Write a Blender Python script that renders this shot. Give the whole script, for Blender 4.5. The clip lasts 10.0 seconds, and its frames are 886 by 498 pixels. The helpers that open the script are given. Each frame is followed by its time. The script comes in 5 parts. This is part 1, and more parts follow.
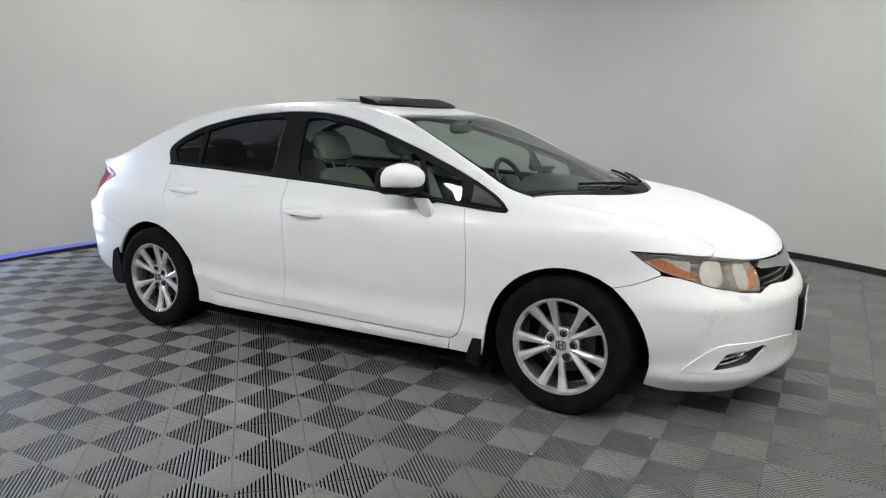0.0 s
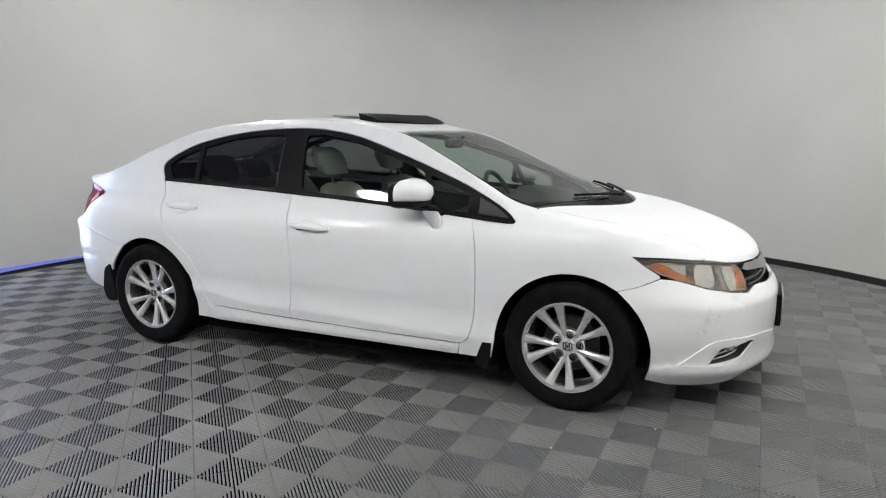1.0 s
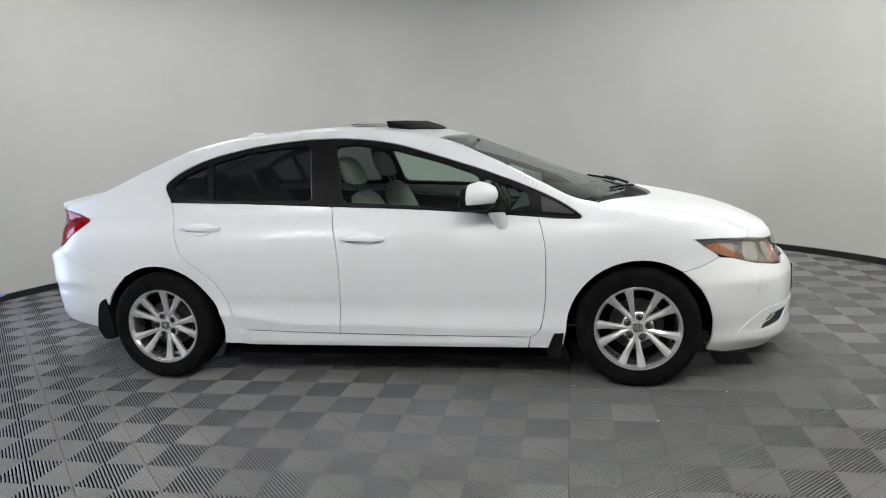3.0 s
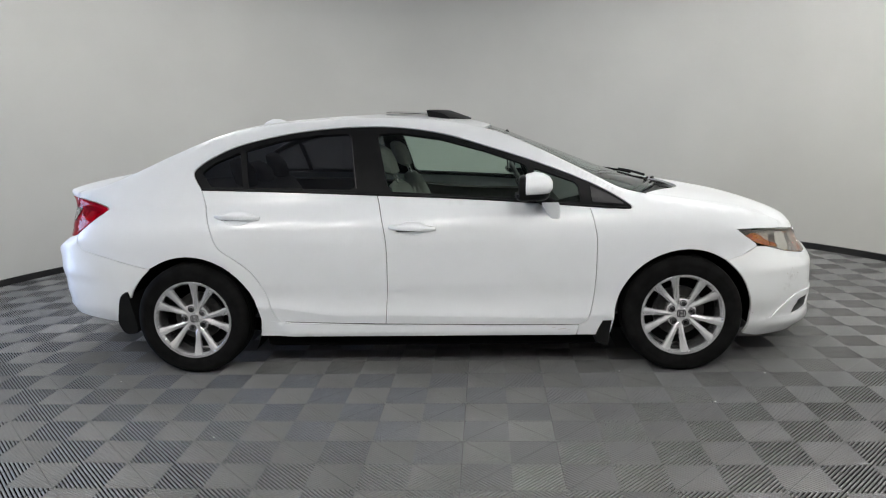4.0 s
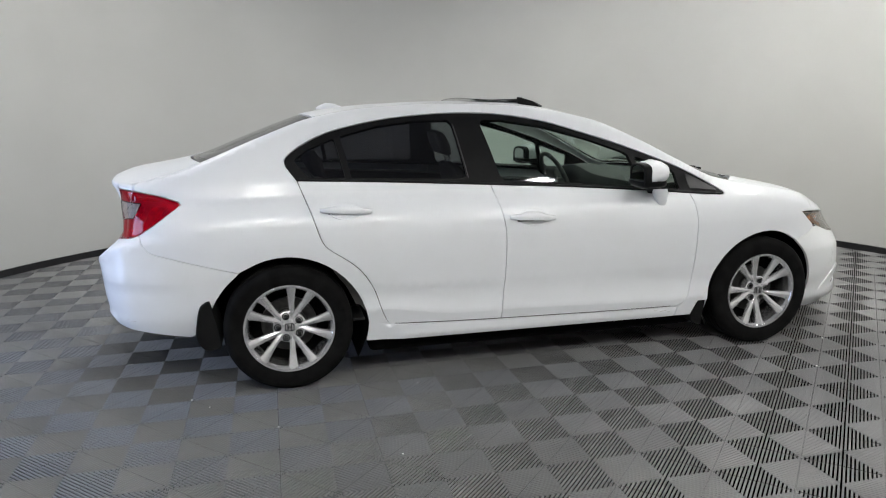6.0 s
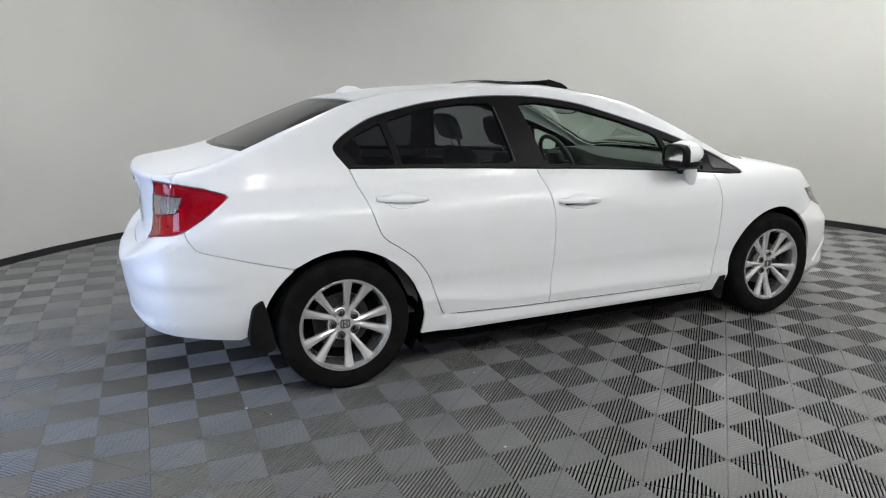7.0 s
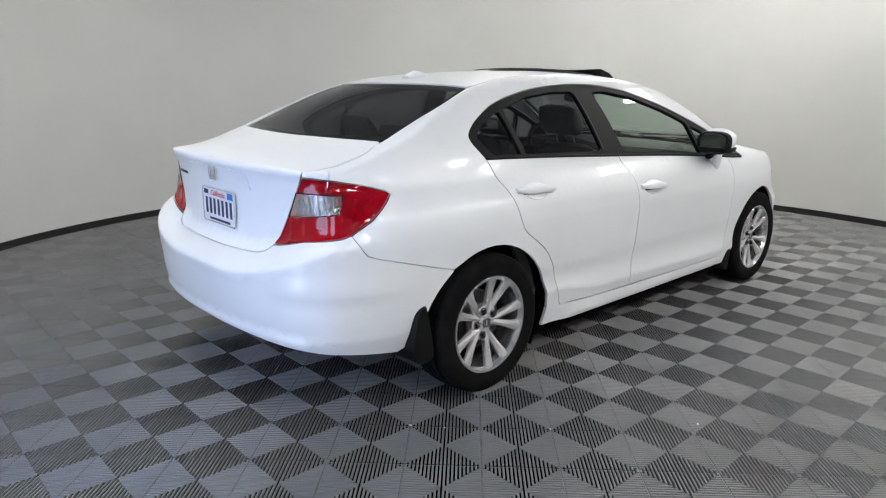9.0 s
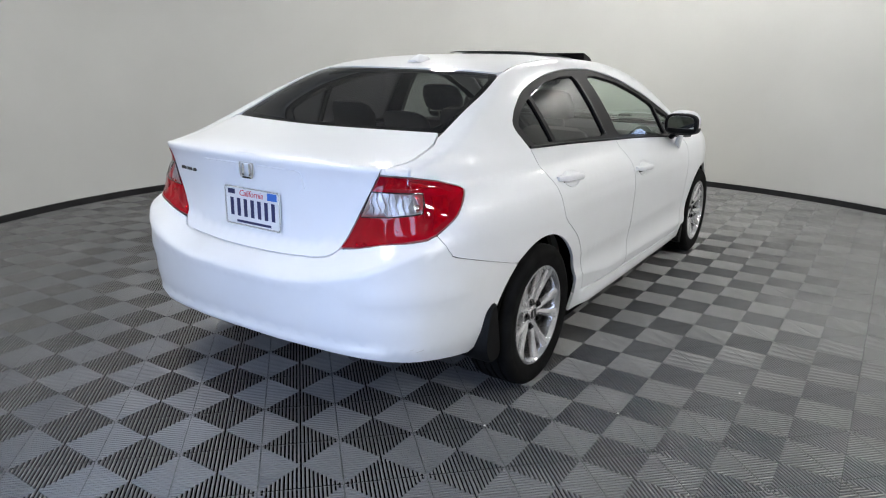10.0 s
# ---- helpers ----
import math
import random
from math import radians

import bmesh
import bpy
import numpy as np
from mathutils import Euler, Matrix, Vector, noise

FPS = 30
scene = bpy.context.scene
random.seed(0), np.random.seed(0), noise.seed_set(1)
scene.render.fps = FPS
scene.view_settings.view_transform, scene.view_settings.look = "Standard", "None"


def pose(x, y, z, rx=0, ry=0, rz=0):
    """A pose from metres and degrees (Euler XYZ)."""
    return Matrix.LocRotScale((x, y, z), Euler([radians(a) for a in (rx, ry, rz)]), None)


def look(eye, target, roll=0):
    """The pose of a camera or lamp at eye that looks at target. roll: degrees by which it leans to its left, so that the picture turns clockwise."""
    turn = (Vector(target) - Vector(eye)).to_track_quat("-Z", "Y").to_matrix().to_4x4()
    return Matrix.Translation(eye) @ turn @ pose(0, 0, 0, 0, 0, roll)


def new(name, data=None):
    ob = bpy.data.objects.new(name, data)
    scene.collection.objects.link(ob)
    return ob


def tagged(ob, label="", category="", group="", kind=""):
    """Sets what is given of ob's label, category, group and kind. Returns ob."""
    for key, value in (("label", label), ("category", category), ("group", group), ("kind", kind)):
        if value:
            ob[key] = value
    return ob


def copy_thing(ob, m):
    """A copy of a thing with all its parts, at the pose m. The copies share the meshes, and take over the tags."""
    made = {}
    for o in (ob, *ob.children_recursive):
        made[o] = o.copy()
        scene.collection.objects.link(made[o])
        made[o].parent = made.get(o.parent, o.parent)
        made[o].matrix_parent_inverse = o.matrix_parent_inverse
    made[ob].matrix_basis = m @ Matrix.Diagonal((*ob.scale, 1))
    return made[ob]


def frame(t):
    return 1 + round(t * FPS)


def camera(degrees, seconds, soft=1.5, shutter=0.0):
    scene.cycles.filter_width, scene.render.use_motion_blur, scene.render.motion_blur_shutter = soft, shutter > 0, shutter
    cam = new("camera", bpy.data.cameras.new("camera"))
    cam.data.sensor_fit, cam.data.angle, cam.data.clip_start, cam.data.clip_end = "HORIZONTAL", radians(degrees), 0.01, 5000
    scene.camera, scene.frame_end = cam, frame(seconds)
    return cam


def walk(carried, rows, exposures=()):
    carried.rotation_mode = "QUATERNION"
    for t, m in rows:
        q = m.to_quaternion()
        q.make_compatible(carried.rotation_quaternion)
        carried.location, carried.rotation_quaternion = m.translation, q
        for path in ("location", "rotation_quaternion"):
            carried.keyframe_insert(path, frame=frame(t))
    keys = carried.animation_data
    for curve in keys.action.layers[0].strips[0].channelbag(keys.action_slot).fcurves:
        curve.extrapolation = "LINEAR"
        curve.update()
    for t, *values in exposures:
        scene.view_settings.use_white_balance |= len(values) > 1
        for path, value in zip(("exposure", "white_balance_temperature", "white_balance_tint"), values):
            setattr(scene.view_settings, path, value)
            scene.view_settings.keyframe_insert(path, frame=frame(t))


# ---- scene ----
cam = camera(65.5, 10.0, soft=1.1)
PATH = [
    (0, (2.324, -3.62, 1.288), (1.352, -1.911, 0.922), 0.2),
    (0.5, (2.231, -3.747, 1.291), (1.323, -2.0, 0.936), 0.2),
    (1, (2.115, -3.92, 1.326), (1.289, -2.13, 0.985), -0.2),
    (1.5, (1.933, -4.051, 1.351), (1.208, -2.216, 1.021), -0.8),
    (2, (1.636, -4.146, 1.347), (1.022, -2.273, 1.011), -1.7),
    (2.2, (1.516, -4.183, 1.364), (0.949, -2.294, 1.03), -2.0),
    (3.3, (0.834, -4.39, 1.37), (0.524, -2.447, 1.014), -3.0),
    (3.5, (0.692, -4.414, 1.361), (0.429, -2.466, 0.995), -2.9),
    (4, (0.311, -4.44, 1.385), (0.18, -2.48, 1.006), -1.7),
    (4.5, (-0.112, -4.457, 1.38), (-0.091, -2.493, 1.001), -0.8),
    (5, (-0.533, -4.371, 1.359), (-0.356, -2.417, 0.974), -0.4),
    (5.5, (-0.945, -4.257, 1.356), (-0.62, -2.323, 0.967), -0.3),
    (5.7, (-1.129, -4.225, 1.355), (-0.744, -2.302, 0.964), -0.3),
    (6.8, (-1.97, -3.876, 1.361), (-1.263, -2.056, 0.928), -0.7),
    (7, (-2.119, -3.805, 1.36), (-1.348, -2.014, 0.915), -0.6),
    (7.5, (-2.482, -3.594, 1.364), (-1.542, -1.887, 0.913), -0.3),
    (8, (-2.804, -3.338, 1.381), (-1.717, -1.717, 0.941), 0.4),
    (8.5, (-3.145, -3.094, 1.384), (-1.93, -1.567, 0.946), 1.3),
    (9, (-3.444, -2.797, 1.361), (-2.119, -1.377, 0.88), 0.6),
    (9.5, (-3.7, -2.427, 1.387), (-2.238, -1.168, 0.86), 1.0),
    (10, (-3.928, -2.036, 1.4), (-2.316, -0.984, 0.856), 1.1),
]
EXPOSURES = [(0.0, 0.0), (2.0, 0.0), (4.0, -0.05), (5.5, -0.10), (7.0, 0.04), (10.0, 0.0)]
walk(cam, [(t, look(eye, target, roll)) for t, eye, target, roll in PATH], EXPOSURES)

# ---- light and exposure ----
world = bpy.data.worlds.new("world")
scene.world = world
world.use_nodes = True
wn = world.node_tree
bg = wn.nodes["Background"]
sky = wn.nodes.new("ShaderNodeTexSky")
sky.sky_type, sky.sun_disc = "NISHITA", False
sky.sun_elevation, sky.sun_rotation = radians(35), radians(200)
wn.links.new(sky.outputs["Color"], bg.inputs["Color"])
bg.inputs["Strength"].default_value = 0.08
LAMP = 80.0       # strength of the ceiling panels
DOOR_LIGHT = 47.0  # daylight from the side door's opening, in watts

# ---- materials ----


def nodes_of(name):
    m = bpy.data.materials.new(name)
    m.use_nodes = True
    t = m.node_tree
    return m, t, t.nodes["Principled BSDF"]


def setin(node, **values):
    for key, value in values.items():
        node.inputs[key.replace("_", " ")].default_value = value


def noise_mix(t, bsdf, a, b, scale, lo=0.35, hi=0.65, detail=5.0, space="Object"):
    """Base colour that wanders between a and b, by noise of the given scale."""
    co = t.nodes.new("ShaderNodeTexCoord")
    n = t.nodes.new("ShaderNodeTexNoise")
    setin(n, Scale=scale, Detail=detail)
    r = t.nodes.new("ShaderNodeMapRange")
    r.inputs["From Min"].default_value, r.inputs["From Max"].default_value = lo, hi
    mix = t.nodes.new("ShaderNodeMix")
    mix.data_type = "RGBA"
    mix.inputs["A"].default_value, mix.inputs["B"].default_value = (*a, 1), (*b, 1)
    t.links.new(co.outputs[space], n.inputs["Vector"])
    t.links.new(n.outputs["Fac"], r.inputs["Value"])
    t.links.new(r.outputs["Result"], mix.inputs["Factor"])
    t.links.new(mix.outputs["Result"], bsdf.inputs["Base Color"])
    return co, n, mix


def relief(t, bsdf, scale, strength, distance=0.002, detail=6.0):
    co = t.nodes.new("ShaderNodeTexCoord")
    n = t.nodes.new("ShaderNodeTexNoise")
    setin(n, Scale=scale, Detail=detail)
    b = t.nodes.new("ShaderNodeBump")
    setin(b, Strength=strength, Distance=distance)
    t.links.new(co.outputs["Object"], n.inputs["Vector"])
    t.links.new(n.outputs["Fac"], b.inputs["Height"])
    t.links.new(b.outputs["Normal"], bsdf.inputs["Normal"])


def plain(name, colour, rough, metal=0.0, coat=0.0, vary=0.12, scale=9.0, bump=0.0, bscale=60.0, spec=0.5):
    m, t, b = nodes_of(name)
    b.inputs["Specular IOR Level"].default_value = spec
    setin(b, Roughness=rough, Metallic=metal)
    b.inputs["Coat Weight"].default_value, b.inputs["Coat Roughness"].default_value = coat, 0.03
    noise_mix(t, b, [c * (1 - vary) for c in colour], [min(1, c * (1 + vary)) for c in colour], scale)
    if bump:
        relief(t, b, bscale, bump)
    return m


def paint(name, colour, grime, smudge=()):
    """Gloss paint with a faint film of road dust, thicker low down where it was thrown up, and fine orange peel."""
    m, t, b = nodes_of(name)
    setin(b, Roughness=0.4)
    b.inputs["Coat Weight"].default_value, b.inputs["Coat Roughness"].default_value = 0.48, 0.12
    co, n, mix = noise_mix(t, b, colour, [c * g for c, g in zip(colour, grime)], 5.0, 0.45, 0.85, 8.0)
    fine = t.nodes.new("ShaderNodeTexNoise")
    setin(fine, Scale=260.0, Detail=2.0)
    t.links.new(co.outputs["Object"], fine.inputs["Vector"])
    bump = t.nodes.new("ShaderNodeBump")
    setin(bump, Strength=0.02, Distance=0.001)
    t.links.new(fine.outputs["Fac"], bump.inputs["Height"])
    t.links.new(bump.outputs["Normal"], b.inputs["Coat Normal"])
    if smudge:
        # a rubbed, smeared patch round one spot
        last = mix.outputs["Result"]
        for spot, size, amount in smudge:
            off = t.nodes.new("ShaderNodeMapping")
            off.vector_type = "TEXTURE"
            off.inputs["Location"].default_value, off.inputs["Scale"].default_value = spot, size
            ball = t.nodes.new("ShaderNodeTexGradient")
            ball.gradient_type = "SPHERICAL"
            blot = t.nodes.new("ShaderNodeTexNoise")
            setin(blot, Scale=55.0, Detail=6.0)
            cut = t.nodes.new("ShaderNodeMapRange")
            cut.inputs["From Min"].default_value, cut.inputs["From Max"].default_value = 0.42, 0.68
            cut.inputs["To Max"].default_value = amount
            both_of = t.nodes.new("ShaderNodeMath")
            both_of.operation = "MULTIPLY"
            dirty = t.nodes.new("ShaderNodeMix")
            dirty.data_type = "RGBA"
            dirty.inputs["B"].default_value = (0.30, 0.29, 0.27, 1)
            t.links.new(co.outputs["Object"], off.inputs["Vector"])
            t.links.new(off.outputs["Vector"], ball.inputs["Vector"])
            t.links.new(co.outputs["Object"], blot.inputs["Vector"])
            t.links.new(blot.outputs["Fac"], cut.inputs["Value"])
            t.links.new(cut.outputs["Result"], both_of.inputs[0])
            t.links.new(ball.outputs["Fac"], both_of.inputs[1])
            t.links.new(both_of.outputs[0], dirty.inputs["Factor"])
            t.links.new(last, dirty.inputs["A"])
            last = dirty.outputs["Result"]
        t.links.new(last, b.inputs["Base Color"])
    return m


def pane(name, tint, gloss=0.03, haze=0.0, haze_colour=(0.5, 0.5, 0.5)):
    """Thin glass: light goes straight through, tinted; the surface mirrors by Fresnel; haze: a share of scattering film."""
    m = bpy.data.materials.new(name)
    m.use_nodes = True
    t = m.node_tree
    t.nodes.remove(t.nodes["Principled BSDF"])
    clear = t.nodes.new("ShaderNodeBsdfTransparent")
    clear.inputs["Color"].default_value = (*tint, 1)
    film = t.nodes.new("ShaderNodeBsdfDiffuse")
    film.inputs["Color"].default_value = (*haze_colour, 1)
    shine = t.nodes.new("ShaderNodeBsdfGlossy")
    shine.inputs["Roughness"].default_value = gloss
    face = t.nodes.new("ShaderNodeLayerWeight")
    face.inputs["Blend"].default_value = 0.5
    power = t.nodes.new("ShaderNodeMath")
    power.operation = "POWER"
    power.inputs[1].default_value = 5.0
    f = t.nodes.new("ShaderNodeMapRange")
    f.inputs["To Min"].default_value, f.inputs["To Max"].default_value = 0.045, 1.0
    t.links.new(face.outputs["Facing"], power.inputs[0])
    t.links.new(power.outputs[0], f.inputs["Value"])
    a, c = t.nodes.new("ShaderNodeMixShader"), t.nodes.new("ShaderNodeMixShader")
    a.inputs["Fac"].default_value = haze
    t.links.new(clear.outputs[0], a.inputs[1])
    t.links.new(film.outputs[0], a.inputs[2])
    t.links.new(f.outputs[0], c.inputs["Fac"])
    t.links.new(a.outputs[0], c.inputs[1])
    t.links.new(shine.outputs[0], c.inputs[2])
    t.links.new(c.outputs[0], t.nodes["Material Output"].inputs["Surface"])
    return m


def glow(name, colour, strength):
    m = bpy.data.materials.new(name)
    m.use_nodes = True
    t = m.node_tree
    t.nodes.remove(t.nodes["Principled BSDF"])
    e = t.nodes.new("ShaderNodeEmission")
    setin(e, Color=(*colour, 1), Strength=strength)
    t.links.new(e.outputs[0], t.nodes["Material Output"].inputs["Surface"])
    return m


WHITE = paint("white_paint", (0.80, 0.82, 0.845), (0.97, 0.967, 0.96))
BUMPER = paint("white_bumper_paint", (0.805, 0.82, 0.825), (0.95, 0.945, 0.93))
FRONT_BUMPER = paint("scuffed_bumper_paint", (0.805, 0.82, 0.825), (0.95, 0.945, 0.93), (((1.945, -0.66, 0.485), (0.05, 0.09, 0.045), 0.75), ((1.915, -0.69, 0.43), (0.04, 0.08, 0.04), 0.45)))
BLACK_TRIM = plain("black_trim", (0.008, 0.008, 0.0085), 0.45, bump=0.05, spec=0.10)
BLACK_GLOSS = plain("gloss_black", (0.012, 0.012, 0.013), 0.12, coat=0.6)
RUBBER = plain("tyre_rubber", (0.0075, 0.0075, 0.0074), 0.85, vary=0.25, scale=14, bump=0.25, bscale=220, spec=0.07)
FLAP = plain("mud_flap_plastic", (0.008, 0.008, 0.008), 0.6, vary=0.25, bump=0.15, bscale=180, spec=0.12)
LINER = plain("wheel_liner", (0.004, 0.004, 0.004), 0.95, vary=0.3, bump=0.3, bscale=40, spec=0.03)
ALLOY = plain("alloy", (0.90, 0.90, 0.91), 0.24, metal=0.75, coat=0.5, vary=0.06, scale=20)
ALLOY_RIM = plain("alloy_rim", (0.74, 0.74, 0.75), 0.16, metal=0.85, vary=0.06, scale=20)
ALLOY_DARK = plain("alloy_barrel", (0.74, 0.74, 0.75), 0.18, metal=0.9, vary=0.15, scale=20)
STEEL = plain("brake_steel", (0.045, 0.044, 0.043), 0.45, metal=0.8, vary=0.3, scale=30)
CHROME = plain("chrome", (0.82, 0.82, 0.83), 0.07, metal=1.0, vary=0.03)
NUT = plain("dark_chrome", (0.11, 0.11, 0.115), 0.16, metal=1.0)
MIRROR = plain("mirror_glass", (0.55, 0.56, 0.57), 0.02, metal=1.0, vary=0.01)
GLASS_CLEAR = pane("clear_green_glass", (0.70, 0.79, 0.735))
GLASS_SCREEN = pane("windscreen_glass", (0.74, 0.82, 0.77))
GLASS_DARK = pane("tinted_glass", (0.19, 0.195, 0.21), haze=0.05, haze_colour=(0.05, 0.05, 0.06))
GLASS_REAR = pane("rear_window_glass", (0.33, 0.33, 0.345), haze=0.06, haze_colour=(0.06, 0.06, 0.06))
LENS_CLEAR = pane("lamp_lens", (0.90, 0.895, 0.87), haze=0.06, haze_colour=(0.6, 0.57, 0.51))
LENS_HAZY = pane("hazed_lamp_lens", (0.88, 0.87, 0.84), haze=0.15, haze_colour=(0.42, 0.40, 0.36))
LENS_RED = pane("red_lens", (0.74, 0.001, 0.028), gloss=0.03, haze=0.22, haze_colour=(0.58, 0.001, 0.026))
LENS_AMBER = pane("amber_lens", (1.0, 0.40, 0.015), haze=0.14, haze_colour=(0.95, 0.30, 0.004))
REFLECT = plain("lamp_reflector", (0.88, 0.88, 0.88), 0.24, metal=0.95, vary=0.1, scale=40)
SILVER = plain("satin_reflector", (0.50, 0.51, 0.54), 0.38, metal=0.55, vary=0.2, scale=50)
CHROME_DARK = plain("smoked_chrome", (0.40, 0.40, 0.41), 0.12, metal=1.0, vary=0.05)
LAMP_SHELL = plain("lamp_housing", (0.74, 0.73, 0.71), 0.35, vary=0.1, scale=30)
RED_PLASTIC = plain("red_reflector", (0.50, 0.006, 0.012), 0.25, vary=0.3, scale=60)
SEAT_CLOTH = plain("grey_seat_cloth", (0.30, 0.295, 0.275), 0.85, vary=0.08, scale=40, bump=0.3, bscale=400)
SEAT_DARK = plain("dark_seat_cloth", (0.10, 0.10, 0.10), 0.85, vary=0.1, bump=0.3, bscale=400)
DASH = plain("dashboard_plastic", (0.035, 0.036, 0.037), 0.55, bump=0.2, bscale=300)
HEADLINER = plain("headliner", (0.33, 0.33, 0.31), 0.9, bump=0.2, bscale=500)
CARD = plain("door_card", (0.075, 0.075, 0.073), 0.65, bump=0.2, bscale=300)
PLATE = plain("plate_white", (0.72, 0.73, 0.75), 0.35, vary=0.04)
PLATE_INK = plain("plate_ink", (0.02, 0.025, 0.09), 0.45)
PLATE_RED = plain("plate_red", (0.55, 0.03, 0.06), 0.45)
PLATE_BLUE = plain("plate_sticker_blue", (0.05, 0.17, 0.55), 0.45)
SAIL_GREY = plain("sail_panel_plastic", (0.05, 0.05, 0.052), 0.45, bump=0.1, bscale=300, spec=0.3)
FOG_GREY = plain("fog_recess_plastic", (0.07, 0.07, 0.072), 0.35, bump=0.1)
# grey stands in for lamp reflections on a glossy black seal
SEAL_GLINT = plain("glossy_seal", (0.20, 0.20, 0.205), 0.18, metal=0.5, coat=0.5)
SCUFF = plain("grey_scuff", (0.60, 0.59, 0.565), 0.6, vary=0.15, scale=120)

from mathutils.geometry import delaunay_2d_cdt
from mathutils.kdtree import KDTree

# ---- shape helpers ----


def part(name, bm, material, parent=None, label="", smooth=True):
    """Links a bmesh as one mesh object, under a thing or a part."""
    bmesh.ops.recalc_face_normals(bm, faces=bm.faces)
    return link_mesh(name, bm, material, parent, label, smooth, False)


def true_normals(me, flip=1.0):
    """Shades a panel by the directions of the surface it was laid on."""
    layer = me.attributes.get("nrm")
    if layer:
        n = np.zeros(len(me.vertices) * 3, dtype=np.float32)
        layer.data.foreach_get("vector", n)
        n = n.reshape(-1, 3)
        n[:, 1] *= flip
        me.normals_split_custom_set_from_vertices([tuple(map(float, v)) for v in n])


def link_mesh(name, bm, material, parent=None, label="", smooth=True, exact=True):
    for f in bm.faces:
        f.smooth = smooth
    if smooth:
        for e in bm.edges:
            if len(e.link_faces) == 2 and e.calc_face_angle(0) > radians(38):
                e.smooth = False
    me = bpy.data.meshes.new(name)
    bm.to_mesh(me)
    bm.free()
    if exact:
        true_normals(me)
        if me.attributes.get("nrm"):
            me["exact"] = 1
    me.materials.append(material)
    ob = new(name, me)
    if parent:
        ob.parent = parent
    if label:
        ob["label"] = label
    return ob


def thing(name, label, category, group="", kind="", at=(0, 0, 0)):
    ob = new(name)
    ob.location = at
    return tagged(ob, label, category, group, kind)


def mirrored(ob, parent):
    """A copy of a part with its pieces on the other side of the car's middle plane."""
    me = ob.data.copy()
    me.transform(Matrix.Diagonal((1, -1, 1, 1)))
    me.flip_normals()
    if "exact" in me:
        true_normals(me, -1.0)
    other = new(ob.name.split(".")[0], me)
    other.parent = parent
    if "label" in ob:
        other["label"] = ob["label"]
    for child in ob.children:
        mirrored(child, other)
    return other


def box(bm, x0, x1, y0, y1, z0, z1, bevel=0.0, seg=2, m=None):
    r = bmesh.ops.create_cube(bm, size=1.0)
    mat = pose((x0 + x1) / 2, (y0 + y1) / 2, (z0 + z1) / 2) @ Matrix.Diagonal((x1 - x0, y1 - y0, z1 - z0, 1))
    bmesh.ops.transform(bm, matrix=mat, verts=r["verts"])
    if bevel:
        es = list({e for v in r["verts"] for e in v.link_edges})
        r2 = bmesh.ops.bevel(bm, geom=es, offset=bevel, segments=seg, profile=0.5, affect="EDGES")
        vs = list({v for f in r2["faces"] for v in f.verts} | {v for v in r["verts"] if v.is_valid})
    else:
        vs = r["verts"]
    if m:
        bmesh.ops.transform(bm, matrix=m, verts=vs)
    return vs


def tube(bm, pts, radius, n=8, closed=False, flat=1.0):
    pts = [Vector(p) for p in pts]
    rings, count = [], len(pts)
    for i, p in enumerate(pts):
        a = pts[i - 1] if i or closed else p
        b = pts[(i + 1) % count] if i < count - 1 or closed else p
        d = (b - a).normalized()
        side = d.cross(Vector((0, 0, 1)))
        side = side.normalized() if side.length > 1e-3 else Vector((1, 0, 0))
        up = side.cross(d).normalized()
        rad = radius(i / (count - 1)) if callable(radius) else radius
        rings.append([bm.verts.new(p + rad * (math.cos(k * math.tau / n) * side + flat * math.sin(k * math.tau / n) * up)) for k in range(n)])
    for i in range(count if closed else count - 1):
        for k in range(n):
            bm.faces.new((rings[i][k], rings[i][(k + 1) % n], rings[(i + 1) % count][(k + 1) % n], rings[(i + 1) % count][k]))
    if not closed:
        bm.faces.new(rings[0])
        bm.faces.new(rings[-1])


def lathe(bm, profile, n=48, closed=False):
    """Turns (radius, depth) pairs round the y axis."""
    rings = [[bm.verts.new((r * math.cos(k * math.tau / n), d, r * math.sin(k * math.tau / n))) for k in range(n)] for r, d in profile]
    for a, b in zip(rings, rings[1:] + (rings[:1] if closed else [])):
        for k in range(n):
            bm.faces.new((a[k], a[(k + 1) % n], b[(k + 1) % n], b[k]))
    return rings


def loft(bm, sections, cap=True):
    rings = [[bm.verts.new(p) for p in s] for s in sections]
    n = len(rings[0])
    for a, b in zip(rings, rings[1:]):
        for k in range(n):
            bm.faces.new((a[k], a[(k + 1) % n], b[(k + 1) % n], b[k]))
    if cap:
        bm.faces.new(rings[0])
        bm.faces.new(rings[-1])


def rounded(w, h, r, n=4):
    """A rectangle w x h round the origin with rounded corners, as 2D points."""
    out = []
    for cx, cy, a0 in ((w / 2 - r, h / 2 - r, 0), (r - w / 2, h / 2 - r, 90), (r - w / 2, r - h / 2, 180), (w / 2 - r, r - h / 2, 270)):
        out += [(cx + r * math.cos(radians(a0 + 90 * k / n)), cy + r * math.sin(radians(a0 + 90 * k / n))) for k in range(n + 1)]
    return out


def superround(w, h, p=3.0, n=20):
    out = []
    for k in range(n):
        a = math.tau * k / n
        c, s = math.cos(a), math.sin(a)
        out.append((w / 2 * math.copysign(abs(c) ** (2 / p), c), h / 2 * math.copysign(abs(s) ** (2 / p), s)))
    return out


